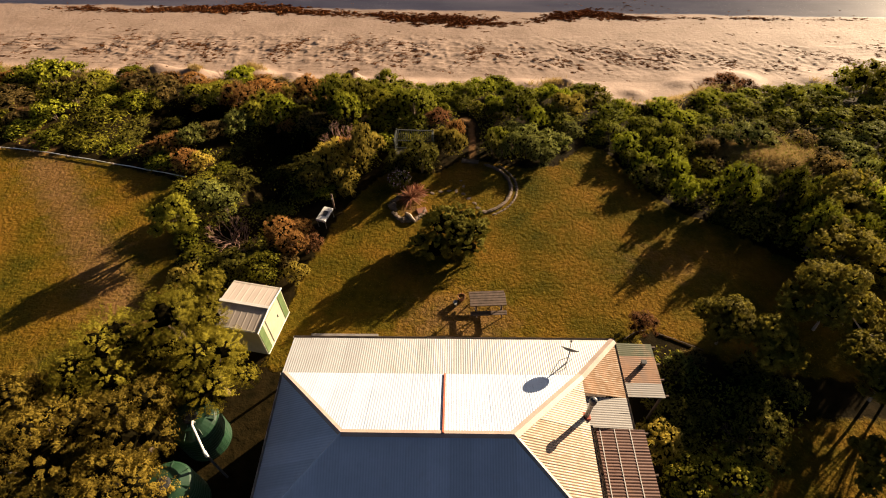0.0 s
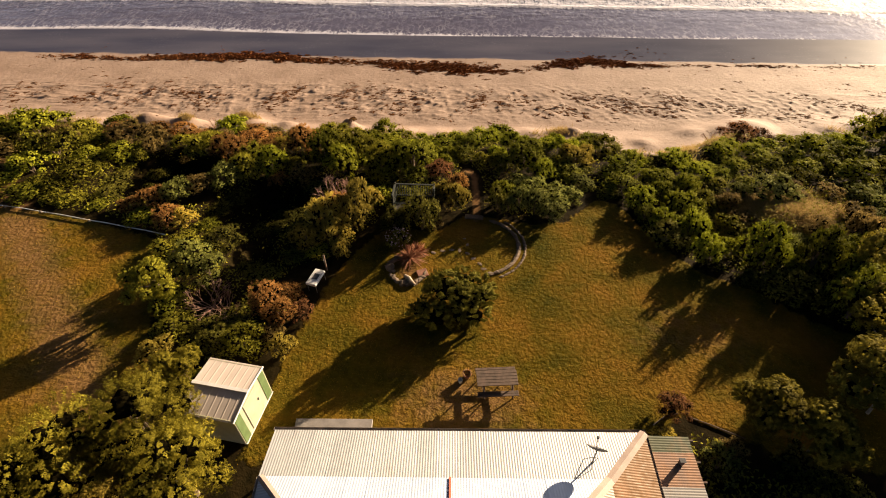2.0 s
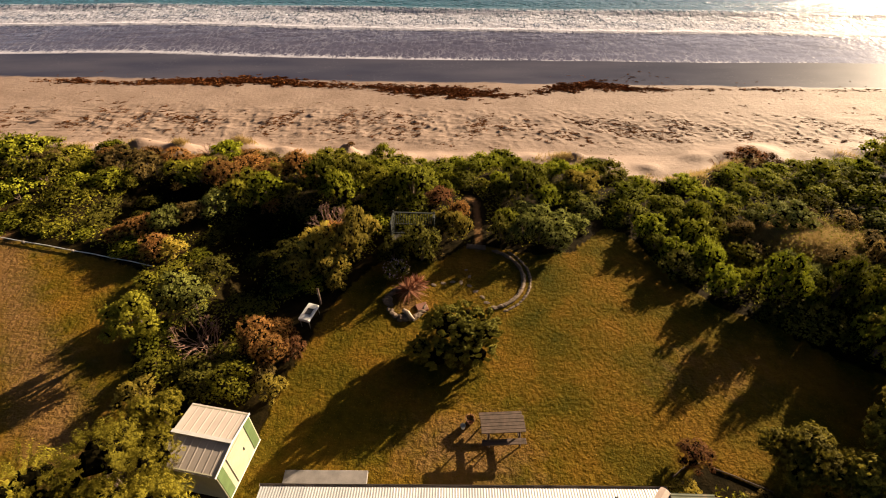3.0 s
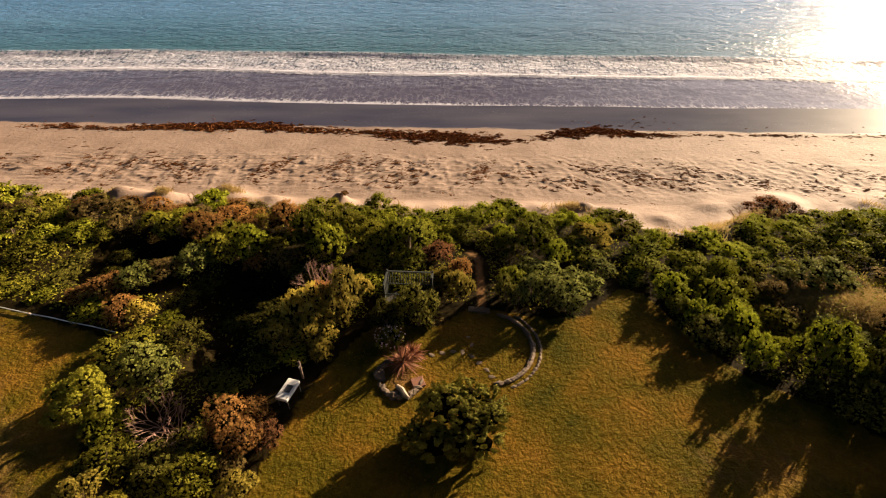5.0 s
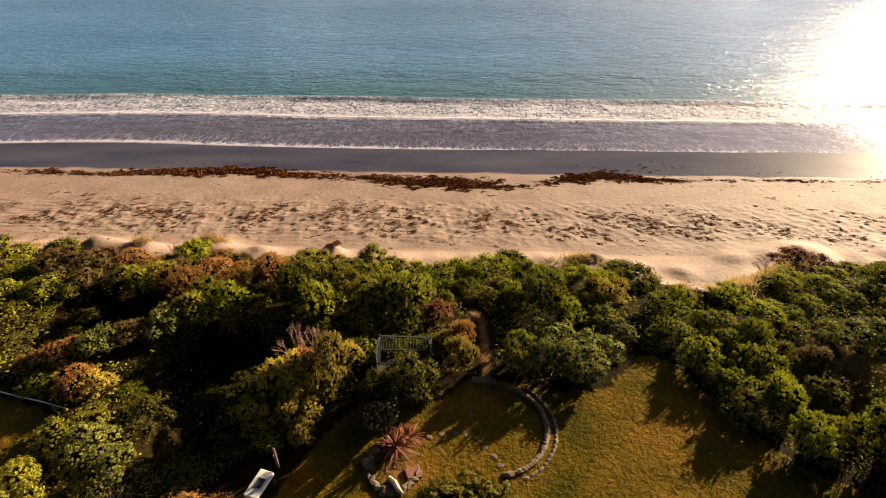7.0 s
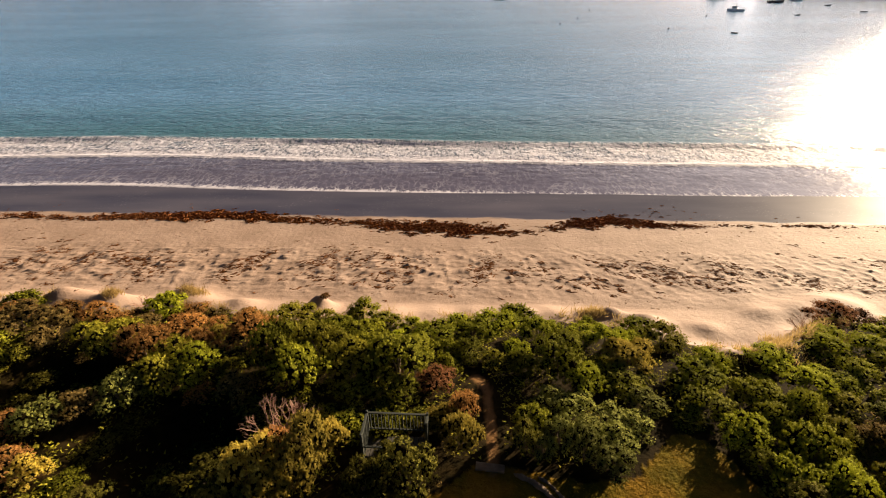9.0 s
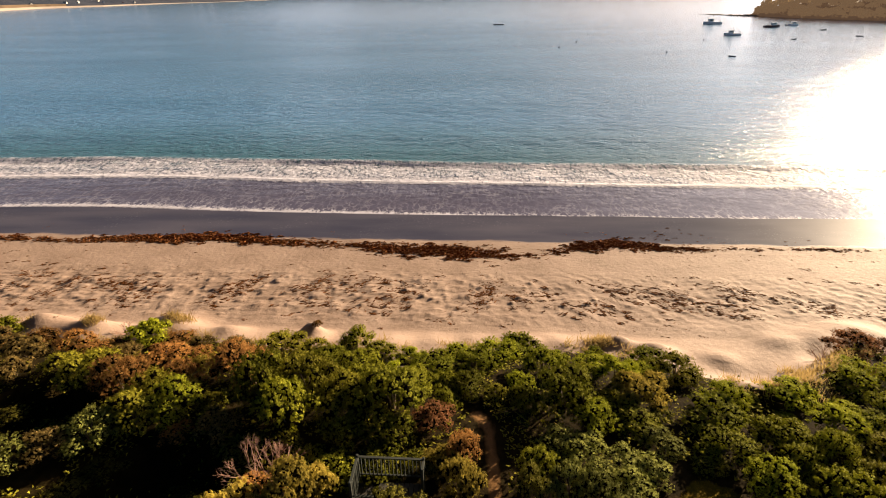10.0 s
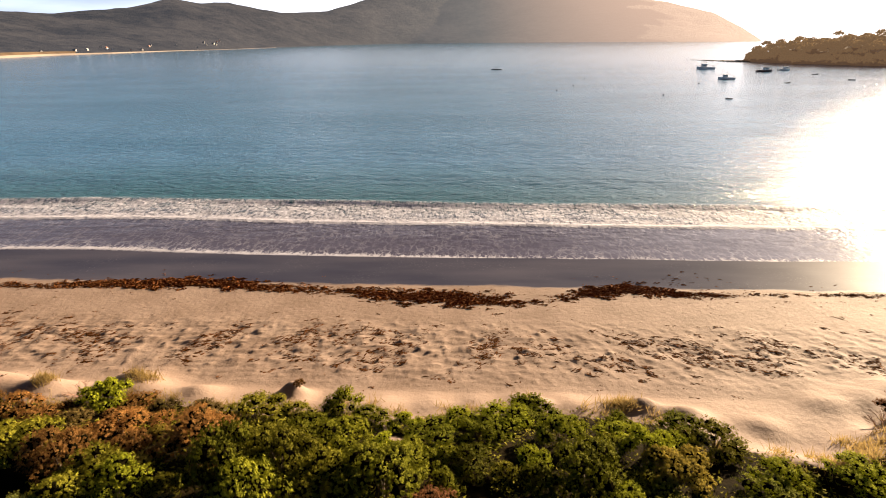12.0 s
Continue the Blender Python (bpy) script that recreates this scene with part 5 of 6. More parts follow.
for sgn in (-1, 1):
    bg = part("barge_board", box(SW + 0.02, SW + 0.05, 0, math.hypot(SD + 0.08, SR - SE + 0.02), -0.05, 0.03), M["white"], shed)
    bg.matrix_basis = pose(0, 0, SR, math.degrees(math.atan2(-(SR - SE), SD)) if sgn > 0 else 0, 0, 0) if sgn > 0 else pose(0, 0, SR, 0, 0, 180) @ pose(2 * -(SW + 0.035), 0, 0, math.degrees(math.atan2(-(SR - SE), SD)), 0, 0)

# ---- picnic table ----
table = thing("picnic_table", pose(2.0, 13.52, 0, 0, 0, 3) @ Matrix.Diagonal((1.0, 0.88, 1.0, 1)), "weathered timber picnic table with benches on the lawn", "table")
for k in range(5):
    y = -0.34 + k * 0.17
    part("plank", box(-0.88, 0.88, y - 0.08, y + 0.08, 0.70, 0.745, 0.006), M["wood"], table)
for sgn in (-1, 1):
    bench = new("bench")
    bench.parent = table
    for k in range(2):
        y = sgn * 0.68 + (k - 0.5) * 0.15
        part("seat_plank", box(-0.88, 0.88, y - 0.07, y + 0.07, 0.41, 0.45, 0.006), M["wood"], bench)
for ex in (-0.62, 0.62):
    part("cross_beam", box(ex - 0.025, ex + 0.025, -0.78, 0.78, 0.31, 0.405), M["wood"], table)
    part("top_beam", box(ex - 0.025, ex + 0.025, -0.4, 0.4, 0.61, 0.697), M["wood"], table)
    for sgn in (-1, 1):
        part("leg", tube([(ex + 0.045, sgn * 0.66, 0.0), (ex + 0.045, sgn * 0.24, 0.69)], 0.04, 4), M["wood"], table)

tub = thing("garden_pot", pose(0.72, 14.02, 0) @ Matrix.Scale(0.75, 4), "broken terracotta garden pot with dry stalks beside the picnic table", "pot")
part("body", lathe([(0.12, 0.0), (0.17, 0.02), (0.24, 0.36), (0.27, 0.38), (0.27, 0.43), (0.22, 0.43), (0.19, 0.2), (0.02, 0.18)], 20), M["terracotta"], tub)
r5, bm = random.Random(5), bmesh.new()
for k in range(40):
    a, L = r5.uniform(0, 6.28), r5.uniform(0.15, 0.4)
    tube([(0.1 * math.cos(a), 0.1 * math.sin(a), 0.18), (0.25 * math.cos(a), 0.25 * math.sin(a), 0.25 + L)], [0.012, 0.004], 4, bm)
part("stalk_bunch", bm, M["straw"], tub, "dry straw-coloured stalks")
pail = thing("bucket", pose(0.42, 13.75, 0) @ Matrix.Scale(0.8, 4), "small white bucket on the grass", "bucket")
part("body", lathe([(0.09, 0.0), (0.10, 0.01), (0.13, 0.26), (0.14, 0.27), (0.115, 0.27), (0.09, 0.02), (0.01, 0.015)], 18), M["hull"], pail)
part("handle", tube([(-0.13, 0, 0.26), (-0.09, 0.1, 0.32), (0, 0.14, 0.34), (0.09, 0.1, 0.32), (0.13, 0, 0.26)], 0.006, 5), M["dark_metal"], pail)

# ---- fish-cleaning bench ----
fb_ = thing("wash_bench", pose(-7.05, 19.5, 0, 0, 0, -17) @ Matrix.Diagonal((0.84, 0.88, 0.85, 1)), "white outdoor wash bench with a small sink at the shrub edge", "bench")
bm = box(-0.34, 0.34, -0.62, 0.62, 0.62, 0.80, 0.03)
part("top", bm, M["white"], fb_)
part("sink", box(-0.13, 0.2, -0.18, 0.22, 0.802, 0.812), M["dark_metal"], fb_, "dark inset sink")
part("basin_rim", tube([(-0.14, -0.19, 0.812), (0.21, -0.19, 0.812), (0.21, 0.23, 0.812), (-0.14, 0.23, 0.812), (-0.14, -0.19, 0.812)], 0.012, 5), M["flue"], fb_)
for lx in (-0.28, 0.28):
    for ly in (-0.54, 0.54):
        part("leg", tube([(lx, ly, 0.0), (lx, ly, 0.63)], 0.022, 6), M["flue"], fb_)
stake = thing("tap_post", pose(-6.75, 20.6, 0), "grey timber stake with a garden tap", "post")
part("post", box(-0.045, 0.045, -0.045, 0.045, -0.05, 1.15, 0.008), M["wood"], stake)
part("tap", tube([(0, -0.05, 0.9), (0, -0.14, 0.92), (0, -0.16, 0.86)], 0.014, 6), M["flue"], stake)

# ---- lookout deck ----
deck = thing("lookout_deck", pose(-2.25, 25.65, 0, 0, 0, -3), "small raised timber deck with a grey-green slatted railing", "deck")
DW, DD, DZ, DT = 1.18, 0.58, 0.30, 1.55
for k in range(13):
    x = -DW + 0.09 + k * (2 * DW - 0.18) / 12
    part("board", box(x - 0.08, x + 0.08, -DD, DD, DZ - 0.04, DZ, 0.004), M["darkwood"], deck)
for x, y in ((-DW, DD), (DW, DD), (-DW, -DD), (DW, 0.1)):
    p = part("post", box(x - 0.04, x + 0.04, y - 0.04, y + 0.04, 0.0, DT + 0.08, 0.008), M["greenwood"], deck)
part("top_rail", box(-DW + 0.052, DW - 0.052, DD - 0.05, DD + 0.05, DT - 0.04, DT, 0.006), M["greenwood"], deck)
part("bottom_rail", box(-DW + 0.052, DW - 0.052, DD - 0.03, DD + 0.03, DZ + 0.35, DZ + 0.4), M["greenwood"], deck)
for k in range(16):
    x = -DW + 0.12 + k * (2 * DW - 0.24) / 15
    part("baluster", box(x - 0.015, x + 0.015, DD - 0.02, DD + 0.02, DZ + 0.4, DT - 0.04), M["greenwood"], deck)
for sx_, y0 in ((-DW, -DD), (DW, 0.1)):
    part("top_rail", box(sx_ - 0.05, sx_ + 0.05, y0 + 0.052, DD - 0.052, DT - 0.04, DT, 0.006), M["greenwood"], deck)
    for k in range(10):
        y = y0 + 0.14 + k * (DD - y0 - 0.28) / 9
        part("baluster", box(sx_ - 0.02, sx_ + 0.02, y - 0.022, y + 0.022, DZ, DT - 0.04), M["greenwood"], deck)
part("front_rail", box(-DW + 0.052, -DW + 0.75, -DD - 0.04, -DD + 0.04, DT - 0.6, DT - 0.55), M["greenwood"], deck)

# ---- neighbour fence ----
fence = thing("boundary_fence", pose(0, 0, 0), "low white-painted timber rail fence along the neighbouring lawn", "fence")
FENCE = [(-48, 28.2), (-38, 27.2), (-30.3, 26.3), (-27.8, 25.95), (-25.2, 25.4), (-21.8, 24.6), (-19.3, 24.0), (-16.6, 23.3)]
for (ax, ay), (bx, by) in zip(FENCE, FENCE[1:]):
    n = max(1, round(math.hypot(bx - ax, by - ay) / 2.4))
    for k in range(n):
        p, q = k / n, (k + 1) / n
        x0, y0, x1, y1 = ax + (bx - ax) * p, ay + (by - ay) * p, ax + (bx - ax) * q, ay + (by - ay) * q
        part("post", box(x0 - 0.05, x0 + 0.05, y0 - 0.05, y0 + 0.05, -0.1, 0.14, 0.008), M["pale_bark"], fence)
        part("rail", tube([(x0, y0, 0.1), ((x0 + x1) / 2, (y0 + y1) / 2 + 0.03, 0.11), (x1, y1, 0.1)], 0.03, 6), M["white"], fence, "white timber rail")


# ---- garden ring and stones ----
def stone_mesh(seed, sx_, sy_, sz_):
    r6, bm = random.Random(seed), bmesh.new()
    bmesh.ops.create_icosphere(bm, subdivisions=1, radius=1.0)
    for v in bm.verts:
        k = 1 + r6.uniform(-0.18, 0.18)
        v.co = Vector((v.co.x * sx_ * k, v.co.y * sy_ * k, max(-0.5, v.co.z) * sz_ * k))
    me = bpy.data.meshes.new("stone")
    bm.to_mesh(me)
    bm.free()
    me.materials.append(M["stone"])
    return me


STONES = [stone_mesh(k, 0.22, 0.13, 0.10) for k in range(6)]
ring = thing("garden_edging", pose(0, 0, 0), "curved low edging wall of rough garden stones on the lawn", "edging")
RC, RR = (1.55, 22.5), 2.25
r7 = random.Random(7)
for row, (rad, zz) in enumerate(((2.25, 0.04), (2.6, 0.0))):
    for k in range(38 if row == 0 else 22):
        a = radians(-78 + k * (150 / 38 if row == 0 else 118 / 22) + (14 if row else 0))
        x, y = RC[0] + rad * math.cos(a), RC[1] + rad * math.sin(a)
        st = piece("stone", STONES[r7.randrange(6)], ring)
        sc = r7.uniform(0.7, 1.05) * (1.0 if row == 0 else 0.75)
        st.matrix_basis = pose(x, y, zz, r7.uniform(-8, 8), r7.uniform(-8, 8), math.degrees(a) + 90) @ Matrix.Diagonal((sc * 1.25, sc * 1.15, sc, 1))
bed = thing("rockery", pose(0, 0, 0), "rough stones edging the garden bed round the flax", "rockery")
for k in range(26):
    a = radians(100 + k * 9.5)
    x, y = -2.35 + 0.95 * math.cos(a) + r7.uniform(-0.06, 0.06), 20.75 + 1.15 * math.sin(a) + r7.uniform(-0.06, 0.06)
    sc = r7.uniform(0.7, 1.5)
    st = piece("stone", STONES[r7.randrange(6)], bed)
    st.matrix_basis = pose(x, y, 0.03, r7.uniform(-12, 12), r7.uniform(-12, 12), r7.uniform(0, 360)) @ Matrix.Diagonal((sc, sc, sc, 1))
steps = thing("stepping_stones", pose(0, 0, 0), "line of flat stepping stones across the ring of lawn", "stepping stones")
for x, y in ((-1.5, 21.8), (-1.0, 21.95), (-0.5, 22.1), (0.0, 22.2), (0.45, 22.15), (0.9, 21.9), (1.2, 21.5), (1.55, 21.1), (1.75, 20.7), (0.9, 22.6), (0.75, 23.1)):
    st = piece("stone", STONES[r7.randrange(6)], steps)
    st.matrix_basis = pose(x, y, 0.01, 0, 0, r7.uniform(0, 360)) @ Matrix.Diagonal((0.8, 0.9, 0.2, 1))
slab = thing("paving_slab", pose(-1.55, 20.35, 0.0, 0, 0, 20), "square terracotta paving slab in the garden bed", "slab")
part("slab", box(-0.28, 0.28, -0.28, 0.28, 0.0, 0.09, 0.015), M["terracotta"], slab)
log = thing("driftwood_log", pose(-2.2, 19.8, 0.1, 0, 0, -50), "bleached driftwood log lying at the garden bed", "log")
part("log", tube([(-0.42, 0, 0), (-0.1, 0.03, 0.03), (0.2, -0.02, 0.02), (0.45, 0.02, 0)], [0.09, 0.13, 0.12, 0.07], 9), M["pale_bark"], log)
sill = thing("doorstep", pose(1.35, 24.95, 0.0, 0, 0, -8), "pale stone step where the beach track starts", "step")
part("step", box(-0.55, 0.55, -0.18, 0.18, 0.0, 0.1, 0.02), M["stone"], sill)
kerb = thing("garden_border", pose(0, 0, 0), "thin weathered timber border of the garden beside the house", "border")
for (ax, ay), (bx, by) in zip([(8.4, 11.75), (9.0, 12.15)], [(9.0, 12.15), (9.6, 12.3)]):
    part("edge_log", tube([(ax, ay, 0.03), (bx, by, 0.03)], 0.028, 6), M["wood"], kerb)
for (ax, ay), (bx, by) in zip([(10.1, 12.1), (10.8, 11.8), (11.4, 11.5), (12.9, 10.4), (13.6, 9.9), (14.3, 9.4)], [(10.8, 11.8), (11.4, 11.5), (12.0, 11.2), (13.6, 9.9), (14.3, 9.4), (15.0, 9.1)]):
    part("edge_log", tube([(ax, ay, 0.03), (bx, by, 0.03)], 0.026, 6), M["wood"], kerb)

# ---- beach wrack ----
r8 = np.random.RandomState(8)


def wrack(name, spots_, flat, label, heading=(0.0, 0.0), swing=0.6, width=(0.05, 0.13)):
    """Ragged tangles of fronds on the sand, each a small heap of strips; the heading turns from the west end to the east."""
    V, F, n = [], [], 0
    zs = height(np.array([q[0] for q in spots_]), np.array([q[1] for q in spots_]))
    for (x, y, size), z in zip(spots_, zs.tolist()):
        k = max(3, int(6 * size / 0.3))
        lie = heading[0] if x < r8.normal(4, 5) else heading[1]
        for _ in range(k):
            a = r8.normal(lie, swing)
            L, w = size * r8.uniform(0.4, 1.4), size * r8.uniform(*width)
            cx, cy = x + r8.normal(0, size * 0.42), y + r8.normal(0, size * 0.26)
            up = flat * size * r8.uniform(0.1, 1.0)
            dx, dy = np.cos(a) * L / 2, np.sin(a) * L / 2
            px, py = -np.sin(a) * w, np.cos(a) * w
            V += [(cx - dx, cy - dy, z - 0.01), (cx + px, cy + py, z + up * 0.7), (cx + dx, cy + dy, z + up * r8.uniform(0, 0.6)), (cx - px, cy - py, z + up * r8.uniform(0.1, 0.6)), (cx + dx * r8.uniform(-0.5, 0.5), cy, z + up * 1.25)]
            F += [(n, n + 3, n + 4), (n + 3, n + 2, n + 4), (n + 2, n + 1, n + 4), (n + 1, n, n + 4)]
            n += 5
    ob = new(name, mesh_from(name, V, F, M["weed"]))
    return tagged(ob, label, "seaweed", kind="stuff")


# the tide line: x, y, half width, how dense
TIDE = [(-46, 56.6, 0.7, 0.1), (-40, 56.8, 0.9, 0.6), (-35.5, 56.0, 0.6, 0.25), (-31.5, 56.5, 1.0, 0.75), (-26.7, 56.7, 1.2, 1.0), (-21.8, 56.7, 1.2, 1.0), (-16.7, 56.0, 1.1, 0.85), (-12.1, 55.2, 0.9, 0.55), (-9.2, 54.8, 0.8, 0.45), (-5.4, 54.1, 1.6, 1.0), (-1.7, 53.5, 1.7, 1.0), (2.3, 53.0, 1.4, 0.85), (5.8, 52.3, 0.9, 0.45), (8.3, 53.0, 0.7, 0.2), (11.1, 54.4, 1.2, 0.85), (14.5, 55.1, 1.3, 1.0), (17.5, 54.5, 0.9, 0.75), (20.9, 53.8, 0.7, 0.4), (23.1, 53.8, 0.55, 0.2), (30, 53.8, 0.5, 0.2), (44, 53.4, 0.5, 0.1)]
tx, ty, tw, td = (np.array(c) for c in zip(*TIDE))
heaps = []
while len(heaps) < 8600:
    # one swash streak
    x0 = r8.uniform(-46, 44)
    thick = float(np.interp(x0, tx, td))
    if r8.uniform() > thick ** 1.3:
        continue
    across = float(np.interp(x0, tx, tw))
    y0 = float(np.interp(x0, tx, ty)) + r8.normal(0, 0.42) * across
    tilt, run = r8.normal(-0.08, 0.22), r8.uniform(0.2, 1.5)
    for _ in range(9):
        q = r8.uniform(-1, 1)
        heaps.append((x0 + q * run, y0 + q * run * tilt + r8.normal(0, 0.10), (0.09 + 0.42 * r8.uniform() ** 2) * (1.1 - 0.6 * q * q) * (0.6 + 0.5 * thick)))
for _ in range(420):
    # strays round the line
    x0 = r8.uniform(-46, 44)
    heaps.append((x0, float(np.interp(x0, tx, ty)) + r8.normal(0, 1.5), r8.choice([0.07, 0.12, 0.2])))
for _ in range(26):
    heaps.append((r8.normal(19, 2.6), r8.normal(57.3, 0.7), r8.choice([0.12, 0.22, 0.32])))
wrack("seaweed_line", heaps, 0.24, "thick tide line of rust-brown seaweed on the sand")
bits = []
while len(bits) < 4600:
    x, s = r8.uniform(-46, 46), r8.normal(45.2, 1.9)
    turn_ = -1 if x > 4 else 1
    if wave_noise(np.array((x + turn_ * s) * 0.5), np.array((s - turn_ * x) * 1.2), 61, 3, 0.8) + r8.normal(0, 0.3) > 0.25:
        bits.append((x, s - 0.045 * x, r8.choice([0.10, 0.18, 0.30, 0.45], p=[0.40, 0.30, 0.20, 0.10])))
for _ in range(420):
    bits.append((r8.uniform(-46, 46), r8.uniform(39.5, 54), r8.choice([0.05, 0.09, 0.15])))
wrack("beach_litter", bits, 0.08, "scattered dark seaweed scraps and twigs on trodden sand", (0.6, -0.55), 0.45)


# ---- grass ----
def blades(name, pts, tall, wide, material, label, lean=0.5):
    n = len(pts)
    z = height(pts[:, 0], pts[:, 1])
    a = r8.uniform(0, 2 * np.pi, n)
    h = tall * r8.uniform(0.5, 1.3, n)
    w = wide * r8.uniform(0.6, 1.3, n)
    base = np.stack([pts[:, 0], pts[:, 1], z - 0.01], 1)
    side = np.stack([np.cos(a) * w, np.sin(a) * w, 0 * a], 1)
    tip = base + np.stack([r8.normal(0, lean, n) * h, r8.normal(0, lean, n) * h, h], 1)
    V = np.stack([base - side, base + side, tip], 1).reshape(-1, 3)
    ob = new(name, mesh_from(name, V, np.arange(n * 3).reshape(-1, 3), material))
    return tagged(ob, label, "grass", kind="stuff")


def scatter(poly, count):
    xs_, ys_ = [p[0] for p in poly], [p[1] for p in poly]
    p = np.stack([r8.uniform(max(-34, min(xs_)), min(30, max(xs_)), count * 2), r8.uniform(max(2, min(ys_)), max(ys_), count * 2)], 1)
    return p[inside(p[:, 0], p[:, 1], poly)][:count]


turf = np.concatenate([scatter(LAWN, 40000), scatter(LEFT_LAWN, 26000), scatter(RIGHT_LAWN, 9000)])
turf = turf[~((turf[:, 0] > -7) & (turf[:, 0] < 8.9) & (turf[:, 1] < 10.6))]
blades("lawn_grass", turf, 0.045, 0.024, M["blade"], "short dry yellow-green lawn grass", 0.9)
tuft = []
for _ in range(130):
    x = r8.uniform(-44, 44)
    y = float(edge_at(x)) + r8.normal(-0.2, 0.55)
    tuft.append((x, y, 45))
for _ in range(480):
    tuft.append((r8.normal(19.8, 1.9), r8.normal(24.9, 1.0), 0))
for _ in range(26):
    tuft.append((r8.normal(17.5, 2.0), r8.normal(33.5, 1.0), 50))
for mx, my in ((-17, 40), (-22, 39.6), (8.6, 37.9)):
    tuft += [(r8.normal(mx, 0.4), r8.normal(my, 0.3), 50) for _ in range(10)]
low = np.concatenate([np.array([x, y]) + r8.normal(0, 0.25, (60, 2)) for x, y, k in tuft if k == 0])
blades("dune_meadow", low, 0.2, 0.028, M["straw"], "low golden dune grass in a hollow of the scrub", 1.1)
pts = np.concatenate([np.array([x, y]) + r8.normal(0, 0.22, (k, 2)) for x, y, k in tuft if k])
blades("dune_grass", pts, 0.36, 0.02, M["straw"], "straw-coloured dune grass along the edge of the sand", 0.55)

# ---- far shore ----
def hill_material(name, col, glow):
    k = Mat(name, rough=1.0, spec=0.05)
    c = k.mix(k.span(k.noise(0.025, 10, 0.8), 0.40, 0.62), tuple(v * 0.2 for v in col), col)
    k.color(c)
    # distance haze painted as emission over the woods, brighter towards the sun
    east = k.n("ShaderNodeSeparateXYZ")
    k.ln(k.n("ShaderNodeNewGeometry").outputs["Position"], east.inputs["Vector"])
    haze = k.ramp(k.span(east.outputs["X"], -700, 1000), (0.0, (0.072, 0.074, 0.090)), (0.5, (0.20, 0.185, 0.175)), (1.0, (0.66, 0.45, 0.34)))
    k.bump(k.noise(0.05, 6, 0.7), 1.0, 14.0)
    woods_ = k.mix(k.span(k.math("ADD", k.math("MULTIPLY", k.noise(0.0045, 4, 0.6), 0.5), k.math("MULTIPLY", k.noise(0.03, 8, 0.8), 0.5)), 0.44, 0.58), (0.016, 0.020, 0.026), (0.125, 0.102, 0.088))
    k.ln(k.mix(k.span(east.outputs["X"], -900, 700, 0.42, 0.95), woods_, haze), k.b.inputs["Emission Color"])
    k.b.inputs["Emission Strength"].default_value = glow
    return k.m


HILL = [(-75, 0.05), (-60, 0.06), (-45, 0.045), (-38.3, 0.045), (-34.6, 0.045), (-28.7, 0.053), (-25.5, 0.066), (-23.2, 0.060), (-20.7, 0.062), (-18.5, 0.053), (-16.2, 0.047), (-12, 0.049), (-9.5, 0.060), (-7.5, 0.070), (-2, 0.074), (3, 0.070), (6, 0.068), (11, 0.072), (16.6, 0.067), (20.7, 0.055), (24.6, 0.037), (27.2, 0.014), (28.2, 0.004), (29, -0.006)]
SHORE = [(-75, 500), (-60, 700), (-45, 900), (-38.5, 1030), (-34.9, 1150), (-30.8, 1215), (-26.4, 1370), (-21.5, 1490), (-16.4, 1750), (-12, 2100), (-7, 2450), (0, 2600), (10, 2500), (29, 2150)]


def backdrop(name, grow, depth, az0, az1, material, label, seed, drop=0.0):
    az = np.linspace(az0, az1, 260)
    t = np.linspace(0, 1, 26)
    A, T = np.meshgrid(az, t)
    sh = np.interp(A, [p[0] for p in SHORE], [p[1] for p in SHORE])
    r = sh + T * depth
    top = np.interp(A, [p[0] for p in HILL], [p[1] for p in HILL]) - drop - 0.004
    crest = top * (sh + depth * 0.8) + 15
    prof = np.clip(T / 0.8, 0, 1) ** grow
    x, y = r * np.sin(np.radians(A)), r * np.cos(np.radians(A))
    z = SEA_Z + (crest - SEA_Z) * prof * np.where(T > 0.8, 1 - (T - 0.8) * 3, 1)
    z = z + prof * (14 * wave_noise(x, y, seed, 4, 0.008) + 6 * wave_noise(x, y, seed + 1, 2, 0.05)) * np.clip((0.85 - T) * 3, 0.3, 1)
    z = z + np.where(T < 0.02, -2, 0)
    nx, ny = len(az), len(t)
    i = (np.arange(ny - 1)[:, None] * nx + np.arange(nx - 1)[None, :]).ravel()
    me = smooth(mesh_from(name, np.stack([x.ravel(), y.ravel(), z.ravel()], 1), np.stack([i, i + 1, i + nx + 1, i + nx], 1), material))
    return tagged(new(name, me), label, "hills", kind="structure")


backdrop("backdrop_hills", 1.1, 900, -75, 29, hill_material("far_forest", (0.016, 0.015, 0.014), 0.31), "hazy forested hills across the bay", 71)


# far beach strip and township
def strip(name, az0, az1, inner, outer, z, material, label):
    az = np.linspace(az0, az1, 60)
    sh = np.interp(az, [p[0] for p in SHORE], [p[1] for p in SHORE])
    V = [(rr * math.sin(radians(a)), rr * math.cos(radians(a)), zz) for a, s in zip(az, sh) for rr, zz in ((s + inner * min(1, max(0.1, (-18 - a) / 20)), SEA_Z + 0.1), (s + outer * min(1, max(0.1, (-18 - a) / 20)), SEA_Z + z * min(1, max(0.15, (-18 - a) / 20))))]
    F = [(2 * k, 2 * k + 2, 2 * k + 3, 2 * k + 1) for k in range(len(az) - 1)]
    return tagged(new(name, mesh_from(name, V, F, material)), label, "beach", kind="structure")


